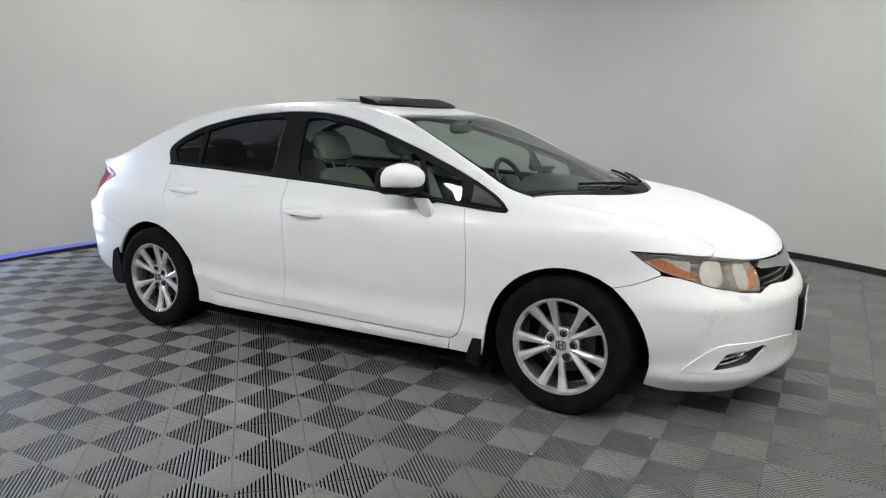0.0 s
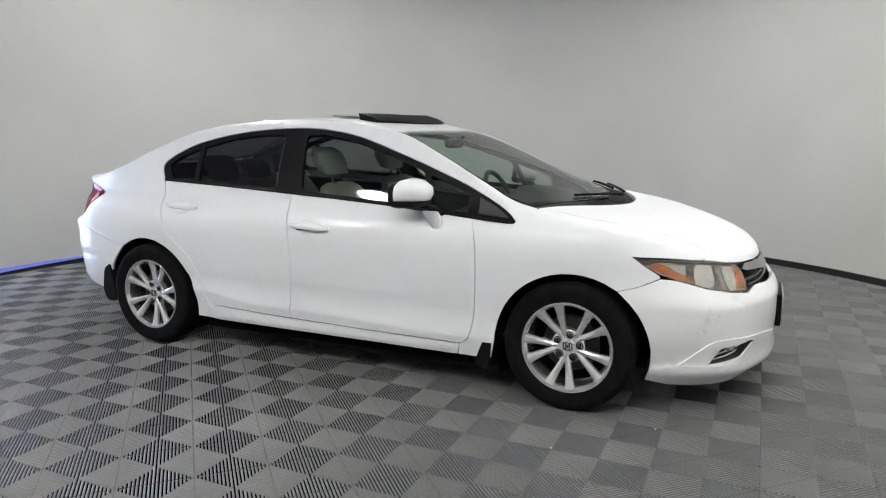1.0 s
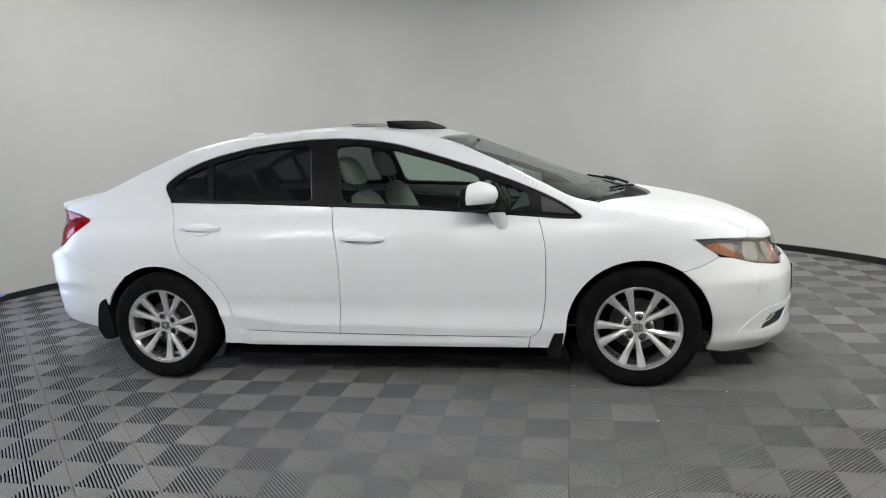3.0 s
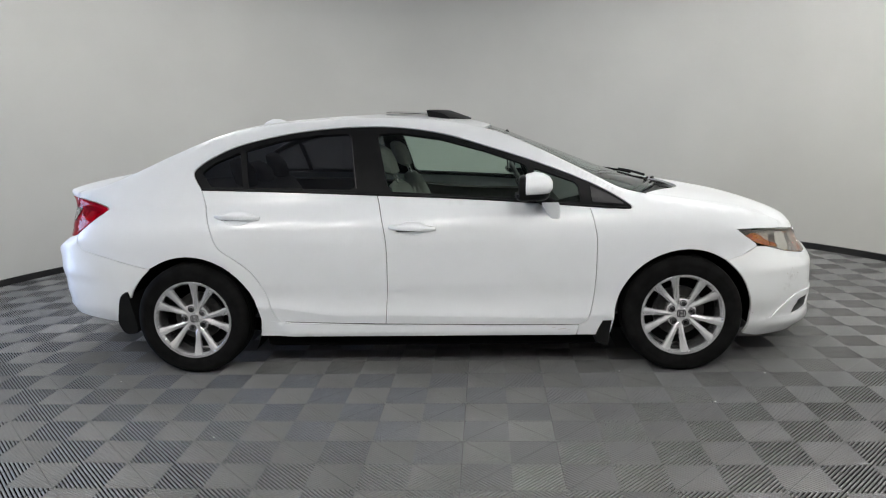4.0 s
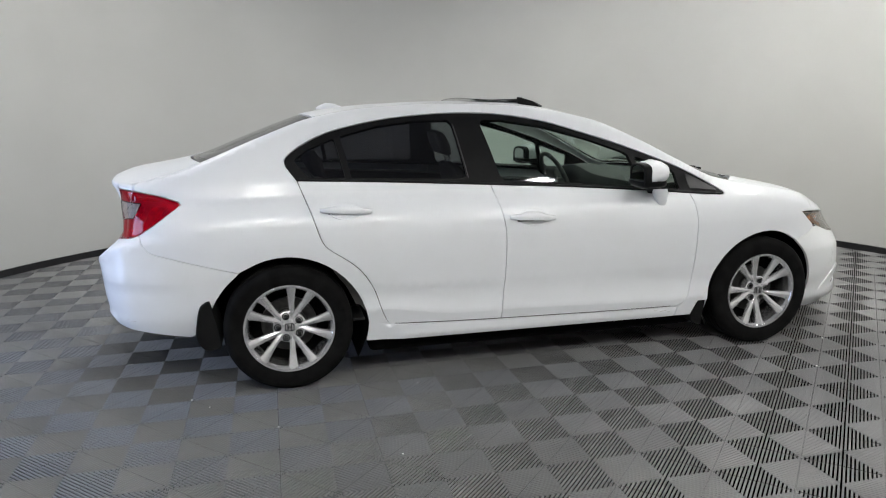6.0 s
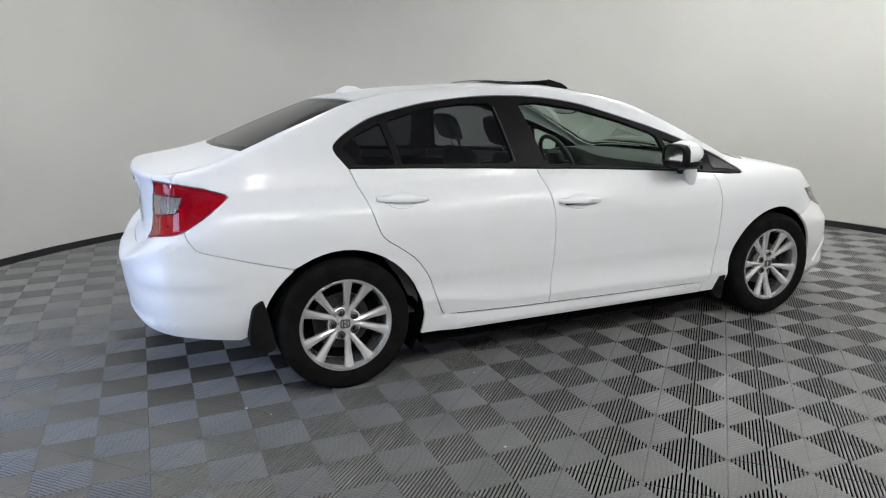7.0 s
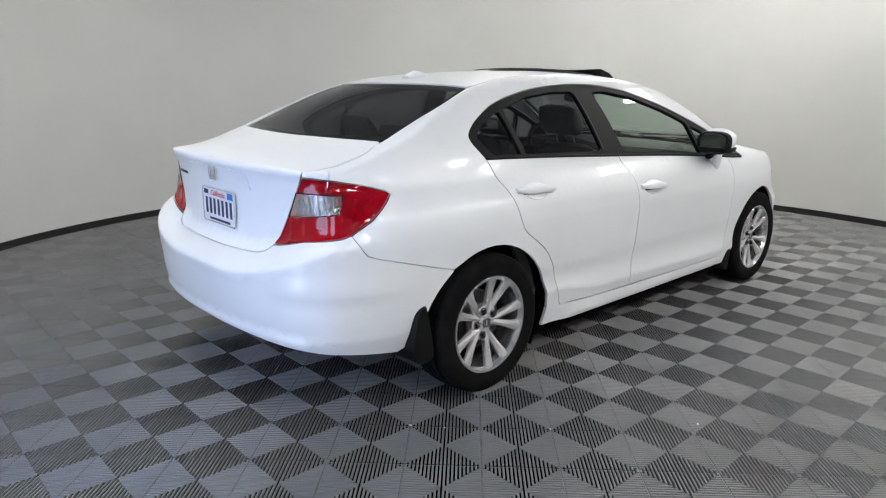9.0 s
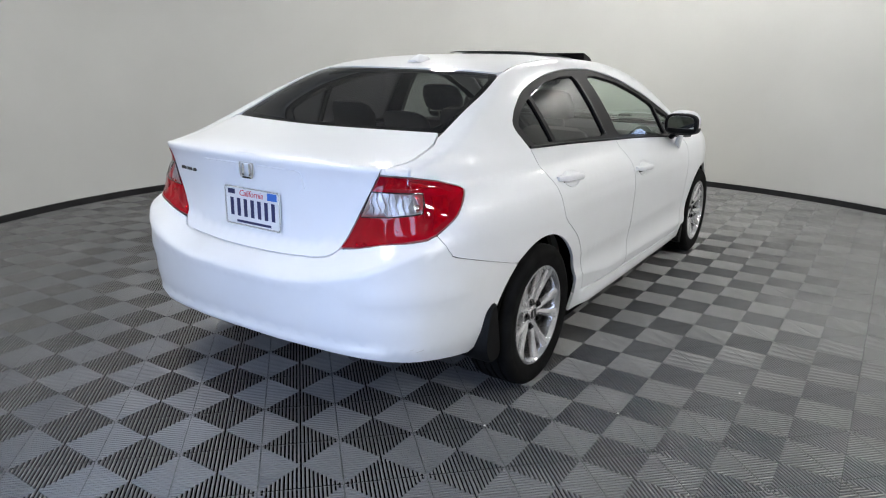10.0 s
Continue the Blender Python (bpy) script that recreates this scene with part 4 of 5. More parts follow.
def handle(parent, x, z, length=0.25):
    """A pull handle: a bar with a pad above it, a shallow scooped rim and a black block for the slot's shade."""
    bm = bmesh.new()
    sec = []
    n = 17
    for k in range(n):
        t = k / (n - 1)
        s = min(1, math.sin(math.pi * (0.05 + 0.90 * t)) * 1.7)
        p = Vector(skin(*sx(x - length / 2 + length * t, z + 0.006 - 0.012 * t)))
        out = 0.008 + 0.026 * s
        lo = 0.008 + 0.007 * s
        hi = 0.007 + 0.006 * s + 0.017 * math.exp(-(((t - 0.52) / 0.24) ** 4))
        row = [(p.x, p.y - out + 0.010, p.z - lo), (p.x, p.y - out + 0.002, p.z - lo * 0.75), (p.x, p.y - out, p.z - lo * 0.2), (p.x, p.y - out + 0.001, p.z + lo * 0.4), (p.x, p.y - out + 0.004, p.z + lo * 0.8), (p.x, p.y - out + 0.014, p.z + lo + (hi - lo) * 0.5), (p.x, p.y + 0.002 + 0.3 * hi, p.z + hi), (p.x, p.y + 0.004, p.z - lo)]
        sec.append(row)
    loft(bm, sec)
    ob = part("door_handle", bm, WHITE, parent, "white body-coloured pull handle")
    bm = bmesh.new()
    ring = []
    for k in range(36):
        a = math.tau * k / 36
        ex, ez = 0.086 * math.cos(a), 0.044 * math.sin(a)
        p = Vector(skin(*sx(x + ex, z + ez)))
        q = Vector(skin(*sx(x + ex * 0.84, z + ez * 0.84)))
        ring.append([(p.x, p.y + 0.001, p.z), (p.x + (q.x - p.x) * 0.4, p.y - 0.0022, p.z + (q.z - p.z) * 0.4), (q.x, q.y + 0.001, q.z)])
    rr = [[bm.verts.new(v) for v in r] for r in ring]
    for i in range(36):
        a, b = rr[i], rr[(i + 1) % 36]
        bm.faces.new((a[0], b[0], b[1], a[1]))
        bm.faces.new((a[1], b[1], b[2], a[2]))
    part("handle_bowl", bm, WHITE, parent)
    bm = bmesh.new()
    q = Vector(skin(*sx(x, z)))
    box(bm, q.x - 0.085, q.x + 0.095, q.y - 0.010, q.y - 0.001, q.z - 0.019, q.z - 0.006, 0.002)
    part("handle_gap", bm, BLACK_TRIM, ob)


handle(front_door, -0.088, 0.811)
handle(rear_door, -1.04, 0.880)

# ---- door mirror ----

def side_mirror(parent):
    bm = bmesh.new()
    sec = []
    # from the mirror's face (rear) to its rounded nose
    for dx, w, h in ((-0.022, 0.208, 0.136), (-0.016, 0.220, 0.144), (-0.010, 0.219, 0.144), (0.025, 0.212, 0.138), (0.065, 0.190, 0.120), (0.098, 0.140, 0.086), (0.114, 0.06, 0.036)):
        sec.append([(0.532 + dx - 0.10 * (-y), -0.896 + y * 1.0, 1.012 + z + 0.10 * max(0, -y) * 0.2 + 0.012 * (dx > 0)) for y, z in superround(w, h, 2.3, 28)])
    loft(bm, sec)
    bmesh.ops.bisect_plane(bm, geom=bm.verts[:] + bm.edges[:] + bm.faces[:], plane_co=(0, 0, 0.984), plane_no=(0, 0, 1), clear_inner=True)
    housing = part("side_mirror", bm, WHITE, parent, "white door mirror with a black lower shell")
    bm = bmesh.new()
    sec = []
    for z, k in ((0.986, 1.0), (0.976, 1.0), (0.964, 0.96), (0.954, 0.84), (0.950, 0.66)):
        sec.append([(0.542 + x * k * 1.0 + 0.1 * y * k, -0.896 + y * k, z) for x, y in superround(0.176, 0.212, 3.0, 24)])
    loft(bm, sec)
    part("lower_shell", bm, BLACK_TRIM, housing)
    bm = bmesh.new()
    sec = [[(0.482 + dx - 0.10 * (-y), -0.896 + y, 1.010 + z) for y, z in superround(0.188 * k, 0.118 * k, 3.2, 24)] for dx, k in ((0.032, 1.13), (0.012, 1.13), (-0.002, 1.07), (-0.006, 0.90), (0.0, 0.88))]
    loft(bm, sec, cap=False)
    part("bezel", bm, BLACK_TRIM, housing)
    bm = bmesh.new()
    sec = [[(0.481 + dx - 0.10 * (-y), -0.896 + y, 1.010 + z) for y, z in superround(0.166, 0.10, 3.2, 24)] for dx in (0.0, 0.004)]
    loft(bm, sec)
    part("mirror_glass", bm, MIRROR, housing)
    bm = bmesh.new()
    foot = [(0.580, -0.862, 0.962, 0.075, 0.06), (0.60, -0.838, 0.945, 0.08, 0.05), (0.64, -0.805, 0.915, 0.095, 0.045), (0.655, -0.785, 0.885, 0.09, 0.05)]
    loft(bm, [[(x + a, y + 0.3 * b, z + b * 0.7) for a, b in superround(w, h, 3, 16)] for x, y, z, w, h in foot])
    part("mirror_foot", bm, BLACK_TRIM, housing)
    bm = bmesh.new()
    foot = [(0.635, -0.868, 0.930, 0.085, 0.012), (0.640, -0.858, 0.915, 0.09, 0.03), (0.652, -0.848, 0.880, 0.075, 0.035), (0.662, -0.842, 0.845, 0.05, 0.03), (0.668, -0.846, 0.832, 0.03, 0.012)]
    loft(bm, [[(x + a, y + b, z) for a, b in superround(w, h, 3, 16)] for x, y, z, w, h in foot])
    part("mirror_stalk", bm, WHITE, housing)
    return housing


side_mirror(front_door)
both(front_door)
both(rear_door)
both(sill)
both(fender)
both(quarter)

# ---- lamps ----
HL = on([(1.614, 0.756), (1.70, 0.748), (1.80, 0.739), (1.898, 0.727), (2.031, 0.703), (2.062, 0.662), (2.082, 0.62), (2.090, 0.586), (2.0, 0.599), (1.922, 0.616), (1.80, 0.654), (1.728, 0.680), (1.661, 0.722)])


def headlight():
    lamp = part("headlight", pocket(HL, skin, 0.075), REFLECT, car, "headlight with a hazy clear lens and amber indicator")
    bm = bmesh.new()
    patch(bm, HL, skin, grid=0.025, gap=0.0012, lift=0.0015)
    link_mesh("lens", finish(bm, 0.008), LENS_HAZY, lamp, "hazy clear plastic lens")
    # indicator behind the lens's outer end
    bm = bmesh.new()
    patch(bm, on([(1.665, 0.737), (1.73, 0.732), (1.775, 0.712), (1.80, 0.690), (1.875, 0.662), (1.90, 0.638), (1.80, 0.662), (1.735, 0.686), (1.69, 0.715)]), skin, grid=0.025, lift=-0.012)
    link_mesh("indicator", finish(bm, 0.01), LENS_AMBER, lamp, "amber indicator lens")
    bm = bmesh.new()
    patch(bm, on([(1.64, 0.745), (1.84, 0.727), (1.855, 0.645), (1.735, 0.680), (1.67, 0.72)]), skin, grid=0.03, lift=-0.03)
    link_mesh("indicator_reflector", finish(bm, 0.004), REFLECT, lamp)
    bm = bmesh.new()
    bmesh.ops.create_uvsphere(bm, u_segments=12, v_segments=8, radius=0.011, matrix=Matrix.Translation(inward(sx(1.755, 0.706), skin, 0.028)))
    part("indicator_bulb", bm, LAMP_SHELL, lamp)
    # black bezel at the lamp's tip and along its upper edge
    bm = bmesh.new()
    patch(bm, on([(1.625, 0.753), (1.66, 0.748), (1.70, 0.744), (1.80, 0.736), (1.90, 0.724), (2.02, 0.702), (2.022, 0.697), (1.90, 0.718), (1.80, 0.729), (1.735, 0.735), (1.70, 0.730), (1.682, 0.722), (1.665, 0.722)]), skin, grid=0.02, gap=0.0, lift=-0.009)
    link_mesh("bezel", finish(bm, 0.004), BLACK_TRIM, lamp, "black lamp bezel")
    # two bowls of bright reflector
    for (x, z), w, h in (((1.915, 0.670), 0.120, 0.094), ((2.022, 0.650), 0.108, 0.10)):
        c = sx(x, z)
        bm = bmesh.new()
        rings = []
        for k, d in ((1.0, 0.010), (0.92, 0.028), (0.72, 0.05), (0.42, 0.064), (0.16, 0.068)):
            rings.append([inward((c[0] + a * k, c[1] + b * k), skin, d) for a, b in superround(w, h, 3.2, 24)])
        loft(bm, rings)
        bowl = part("reflector", bm, REFLECT, lamp, "bright reflector bowl")
        bm = bmesh.new()
        bmesh.ops.create_uvsphere(bm, u_segments=14, v_segments=8, radius=0.017, matrix=Matrix.Translation(inward(c, skin, 0.05)))
        part("bulb", bm, MIRROR, bowl)
    # warm side marker at the inner end
    bm = bmesh.new()
    patch(bm, on([(2.046, 0.690), (2.066, 0.655), (2.084, 0.600), (2.055, 0.602), (2.040, 0.66)]), skin, grid=0.02, lift=-0.008)
    link_mesh("side_marker", finish(bm, 0.006), LENS_AMBER, lamp)
    return lamp


mirrored(headlight(), car)

TL = on([(-1.995, 0.793), (-1.92, 0.843), (-1.83, 0.908), (-1.806, 0.927), (-1.817, 0.936), (-1.9, 0.962), (-2.0, 0.982)]) + [sy(0.574, 0.993), sy(0.502, 0.866), sy(0.432, 0.727), sy(0.50, 0.735), sy(0.60, 0.760)] + on([(-2.030, 0.780)])


def tail_light():
    lamp = part("tail_light", pocket(TL, skin, 0.06), LAMP_SHELL, car, "red wraparound tail light with a clear reversing section")
    clear = [sy(0.538, 0.936)] + on([(-2.07, 0.935), (-1.985, 0.930), (-1.998, 0.90), (-2.018, 0.866)]) + [sy(0.60, 0.850), sy(0.496, 0.842)]
    bm = bmesh.new()
    patch(bm, TL, skin, holes=(clear,), grid=0.025, gap=0.002, lift=0.003)
    link_mesh("red_lens", finish(bm, 0.008), LENS_RED, lamp, "glossy red plastic lens")
    bm = bmesh.new()
    patch(bm, clear, skin, grid=0.025, gap=0.0, lift=0.0035)
    link_mesh("clear_lens", finish(bm, 0.006), LENS_CLEAR, lamp, "clear reversing lamp lens")
    bm = bmesh.new()
    patch(bm, clear, skin, grid=0.025, gap=0.0, lift=-0.030)
    link_mesh("reversing_reflector", finish(bm, 0.004), SILVER, lamp, "silvery reflector behind the reversing lens")
    bm = bmesh.new()
    tube(bm, [inward(p, skin, -0.0015) for p in refine(clean(clear), 0.02)], 0.0028, 6, closed=True)
    part("lens_divider", bm, BLACK_GLOSS, lamp, "dark divider round the reversing lens")
    # ribs and reflectors behind the lenses
    u0, u1 = sx(-2.003, 0.9)[0], sy(0.53, 0.9)[0]
    for k in range(9):
        bm = bmesh.new()
        u = u0 + (u1 - u0) * k / 8
        tube(bm, [inward((u + 0.012 * i / 4, 0.848 + 0.082 * i / 4), skin, 0.024) for i in range(5)], 0.0026, 6)
        part("reflector_rib", bm, SILVER, lamp)
    bm = bmesh.new()
    bmesh.ops.create_uvsphere(bm, u_segments=14, v_segments=8, radius=0.017, matrix=Matrix.Translation(inward(sx(-2.02, 0.892), skin, 0.034)))
    part("bulb", bm, REFLECT, lamp)
    bm = bmesh.new()
    patch(bm, [sy(0.600, 0.982), sy(0.580, 0.945)] + on([(-1.98, 0.944), (-1.90, 0.945), (-1.99, 0.968)]), skin, grid=0.02, lift=-0.014)
    link_mesh("brake_reflector", finish(bm, 0.004), RED_PLASTIC, lamp)
    bm = bmesh.new()
    patch(bm, on([(-1.87, 0.93), (-1.945, 0.93), (-2.0, 0.80), (-1.93, 0.85)]), skin, grid=0.02, lift=-0.022)
    link_mesh("side_reflector", finish(bm, 0.004), RED_PLASTIC, lamp)
    for y, z in ((0.47, 0.752), (0.50, 0.756), (0.62, 0.80)):
        bm = bmesh.new()
        bmesh.ops.create_uvsphere(bm, u_segments=10, v_segments=6, radius=0.009, matrix=Matrix.Translation(inward(sy(y, z), skin, 0.030)))
        part("bulb", bm, REFLECT, lamp)
    return lamp


mirrored(tail_light(), car)

# ---- grille, plates, badges ----
GR = [sy(0.0, 0.688, False), sy(0.2, 0.692, False), sy(0.40, 0.700, False), sy(0.425, 0.694, False), sy(0.455, 0.64, False), sy(0.478, 0.592, False), sy(0.42, 0.600, False), sy(0.40, 0.606, False), sy(0.2, 0.592, False)]
bm = bmesh.new()
patch(bm, GR + [(-u, z) for u, z in GR[::-1]], skin, grid=0.04, lift=-0.05)
grille = link_mesh("grille", finish(bm, 0.01), BLACK_TRIM, car, "black slatted grille under a wide chrome bar")
CB = [sy(0.0, 0.684, False), sy(0.2, 0.689, False), sy(0.39, 0.697, False), sy(0.43, 0.672, False), sy(0.40, 0.660, False), sy(0.25, 0.648, False), sy(0.12, 0.630, False)]
bm = bmesh.new()
patch(bm, CB + [(-u, z) for u, z in CB[::-1]], skin, grid=0.03, lift=0.004)
link_mesh("grille_bar", finish(bm, 0.02), CHROME_DARK, grille, "broad chrome bar")
for z0, z1 in ((0.630, 0.642), (0.612, 0.620)):
    bm = bmesh.new()
    tube(bm, [inward((sy(0.43, z0, False)[0] * k / 12, z1 + (z0 - z1) * abs(k) / 12), skin, 0.018) for k in range(-12, 13)], 0.009, 8, flat=0.6)
    part("grille_slat", bm, BLACK_GLOSS, grille)


def badge(parent, m, size):
    """A chrome emblem as a plain shape: a flared frame with a bar across."""
    bm = bmesh.new()
    w, h = size, size * 0.86
    outer = [(x * (1 + 0.16 * y / h), y) for x, y in rounded(w, h, 0.2 * size, 5)]
    inn = [(x * 0.80, y * 0.80) for x, y in outer]
    n = len(outer)
    rows = [[bm.verts.new((x, y, z)) for x, y in ring] for ring, z in ((outer, 0), (outer, 0.005), (inn, 0.006), (inn, 0.0))]
    for a, b in zip(rows, rows[1:]):
        for k in range(n):
            bm.faces.new((a[k], a[(k + 1) % n], b[(k + 1) % n], b[k]))
    box(bm, -0.30 * w, -0.16 * w, -0.36 * h, 0.36 * h, 0.0, 0.006, 0.001)
    box(bm, 0.16 * w, 0.30 * w, -0.36 * h, 0.36 * h, 0.0, 0.006, 0.001)
    bmesh.ops.transform(bm, matrix=m, verts=bm.verts)
    return part("badge", bm, CHROME, parent, "chrome emblem")


TO_REAR = Matrix(((0, 0, -1, 0), (-1, 0, 0, 0), (0, 1, 0, 0), (0, 0, 0, 1)))
TO_FRONT = Matrix(((0, 0, 1, 0), (1, 0, 0, 0), (0, 1, 0, 0), (0, 0, 0, 1)))
x = skin(TOTAL, 0.965)[0]
bm = bmesh.new()
GARN = [sy(0.272, 0.915), sy(0.268, 0.985), sy(0.25, 0.992), sy(0.1, 0.994)]
patch(bm, GARN + [(2 * TOTAL - u, z) for u, z in GARN[::-1]], skin, grid=0.03, lift=0.004)
link_mesh("plate_garnish", finish(bm, 0.006), WHITE, boot, "white raised strip over the number plate")
badge(boot, Matrix.Translation((x - 0.010, 0.0, 0.968)) @ TO_REAR, 0.078)
for k, w in enumerate((0.020, 0.008, 0.020, 0.008, 0.020)):
    bm = bmesh.new()
    y = 0.455 - 0.024 * k + (0.004 if w < 0.01 else 0)
    p = Vector(skin(2 * TOTAL - sy(y, 0.925)[0], 0.925))
    box(bm, p.x - 0.004, p.x + 0.002, p.y - w / 2, p.y + w / 2, 0.919, 0.932, 0.001)
    part("emblem_bar", bm, NUT, boot, "small chrome emblem")


def plate(parent, m, number=True):
    """A registration plate: embossed sheet, frame, and its writing as bars; x across, y up, z out."""
    bm = bmesh.new()
    box(bm, -0.152, 0.152, -0.076, 0.076, 0.0, 0.002)
    bmesh.ops.transform(bm, matrix=m, verts=bm.verts)
    sheet = part("number_plate", bm, PLATE, parent, "white licence plate with dark blue characters")
    bm = bmesh.new()
    pts = rounded(0.306, 0.154, 0.012, 4)
    n = len(pts)
    rows = [[bm.verts.new((x * k, y * (1 + (k - 1) * 2), z)) for x, y in pts] for k, z in ((1.0, 0), (1.0, 0.005), (0.962, 0.005), (0.955, 0.002))]
    for a, b in zip(rows, rows[1:]):
        for k in range(n):
            bm.faces.new((a[k], a[(k + 1) % n], b[(k + 1) % n], b[k]))
    bmesh.ops.transform(bm, matrix=m, verts=bm.verts)
    part("plate_frame", bm, ALLOY, sheet)
    if number:
        for k in range(7):
            bm = bmesh.new()
            c = -0.114 + 0.038 * k
            box(bm, c - 0.009, c + 0.009, -0.040, 0.030, 0.002, 0.0035)
            bmesh.ops.transform(bm, matrix=m, verts=bm.verts)
            part("plate_bar", bm, PLATE_INK, sheet)
        for x0, x1, y0, y1, mat in ((-0.09, 0.10, -0.066, -0.056, PLATE_INK), (0.085, 0.135, 0.040, 0.068, PLATE_BLUE), (-0.135, -0.095, 0.045, 0.064, PLATE_INK)):
            bm = bmesh.new()
            box(bm, x0, x1, y0, y1, 0.002, 0.0032)
            bmesh.ops.transform(bm, matrix=m, verts=bm.verts)
            part("plate_bar", bm, mat, sheet)
        txt = bpy.data.curves.new("state_name", "FONT")
        txt.body, txt.size, txt.align_x, txt.align_y = "California", 0.034, "CENTER", "CENTER"
        txt.extrude, txt.shear = 0.0006, 0.25
        ob = new("state_name", txt)
        bpy.context.view_layer.update()
        me = bpy.data.meshes.new_from_object(ob.evaluated_get(bpy.context.evaluated_depsgraph_get()))
        bpy.data.objects.remove(ob)
        me.transform(m @ pose(-0.005, 0.052, 0.003))
        me.materials.clear()
        me.materials.append(PLATE_RED)
        word = new("state_name", me)
        word.parent = sheet
        word["label"] = "red script state name"
    return sheet


xr = skin(TOTAL, 0.82)[0]
plate(boot, Matrix.Translation((xr - 0.006, 0, 0.816)) @ TO_REAR)
bm = bmesh.new()
box(bm, 2.222, 2.252, -0.165, 0.165, 0.345, 0.505, 0.006)
holder = part("plate_holder", bm, BLACK_TRIM, front_bumper, "black front plate holder")
plate(holder, Matrix.Translation((2.253, 0, 0.425)) @ TO_FRONT, False)
# scuffs on the front bumper
rnd = random.Random(4)
for x, z, n in ((1.945, 0.485, 3), (1.955, 0.508, 2), (1.70, 0.29, 1), (2.14, 0.515, 2)):
    bm = bmesh.new()
    for _ in range(n):
        a, b = sx(x + rnd.gauss(0, 0.018), z + rnd.gauss(0, 0.014))
        l, w, t = rnd.uniform(0.003, 0.012), rnd.uniform(0.0008, 0.0022), rnd.uniform(0, 3.1)
        du, dz = Vector((math.cos(t), math.sin(t))), Vector((-math.sin(t), math.cos(t)))
        q = [(a + l * du.x * s + w * dz.x * e, b + l * du.y * s + w * dz.y * e) for s, e in ((-1, 0), (-0.4, 1), (0.5, 0.7), (1, 0), (0.3, -1), (-0.6, -0.6))]
        bm.faces.new([bm.verts.new(inward(p, skin, -0.0009)) for p in q])
    part("scuff", bm, SCUFF, front_bumper)
# a rubbed spot on the sill and scratches low on the rear bumper
for parent, x, z, l, w in ((sill, 0.700, 0.245, 0.030, 0.0022), (sill, 0.655, 0.252, 0.014, 0.0016), (sill, 0.735, 0.238, 0.010, 0.0018), (rear_bumper, -2.06, 0.372, 0.024, 0.0012), (rear_bumper, -2.085, 0.381, 0.012, 0.0010)):
    bm = bmesh.new()
    a, b = sx(x, z)
    ring6 = [(a + l * math.cos(k * math.tau / 8) * (0.8 + 0.2 * (k % 2)), b - 0.15 * l * math.cos(k * math.tau / 8) + w * math.sin(k * math.tau / 8)) for k in range(8)]
    bm.faces.new([bm.verts.new(inward(p, skin, -0.0009)) for p in ring6])
    part("scuff", bm, SCUFF, parent, "grey rubbed mark")

# ---- cowl, wipers, roof fittings ----
bm = bmesh.new()
cowl_poly = [(x - 0.006, y) for x, y in cowl_line] + [(x + 0.004, y) for x, y in glass_base[::-1]]
patch(bm, cowl_poly, top, grid=0.04, lift=-0.014)
cowl = link_mesh("cowl", finish(bm, 0.01), BLACK_TRIM, car, "black plastic cowl under the windscreen")
for y in (-0.3, 0.0, 0.3):
    for k in range(5):
        bm = bmesh.new()
        xx = 1.36 - 0.3 * (y / 0.7) ** 2 + 0.015 * k
        p, q = top(xx, y - 0.1), top(xx, y + 0.1)
        tube(bm, [(p[0], p[1], p[2] - 0.008), (q[0], q[1], q[2] - 0.008)], 0.003, 6)
        part("cowl_slot", bm, BLACK_TRIM, cowl)


def wiper(pivot, tip):
    bm = bmesh.new()
    pts = []
    for k in range(9):
        t = k / 8
        x, y = pivot[0] + (tip[0] - pivot[0]) * t, pivot[1] + (tip[1] - pivot[1]) * t
        p = top(x, y)
        pts.append((p[0], p[1], p[2] + 0.010 + 0.008 * math.sin(math.pi * t)))
    tube(bm, pts[:6], lambda t: 0.009 - 0.003 * t, 8)
    arm = part("wiper", bm, BLACK_TRIM, car, "black windscreen wiper at rest")
    bm = bmesh.new()
    bl = []
    for k in range(13):
        t = 0.22 + 0.78 * k / 12
        x, y = pivot[0] - 0.02 + (tip[0] - pivot[0]) * t, pivot[1] + (tip[1] - pivot[1]) * t
        p = top(x - 0.01, y)
        bl.append((p[0], p[1], p[2] + 0.006))
    tube(bm, bl, 0.007, 6)
    part("wiper_blade", bm, RUBBER, arm)


wiper((1.39, 0.14), (1.26, -0.34))
wiper((1.37, 0.30), (1.15, 0.60))
bm = bmesh.new()
fin = [(-0.075, 0.030, 0.0), (-0.06, 0.034, 0.012), (-0.02, 0.03, 0.028), (0.03, 0.022, 0.024), (0.075, 0.008, 0.006)]
base_z = MID(-1.035)
loft(bm, [[(-1.035 - 0.0 + dx, w * math.cos(a), base_z - 0.006 + (h + 0.010) * max(0, math.sin(a)) - 0.004 * (dx + 0.08)) for a in [math.pi * k / 10 for k in range(11)]] for dx, w, h in fin])
part("antenna", bm, WHITE, roof, "white roof antenna pod")
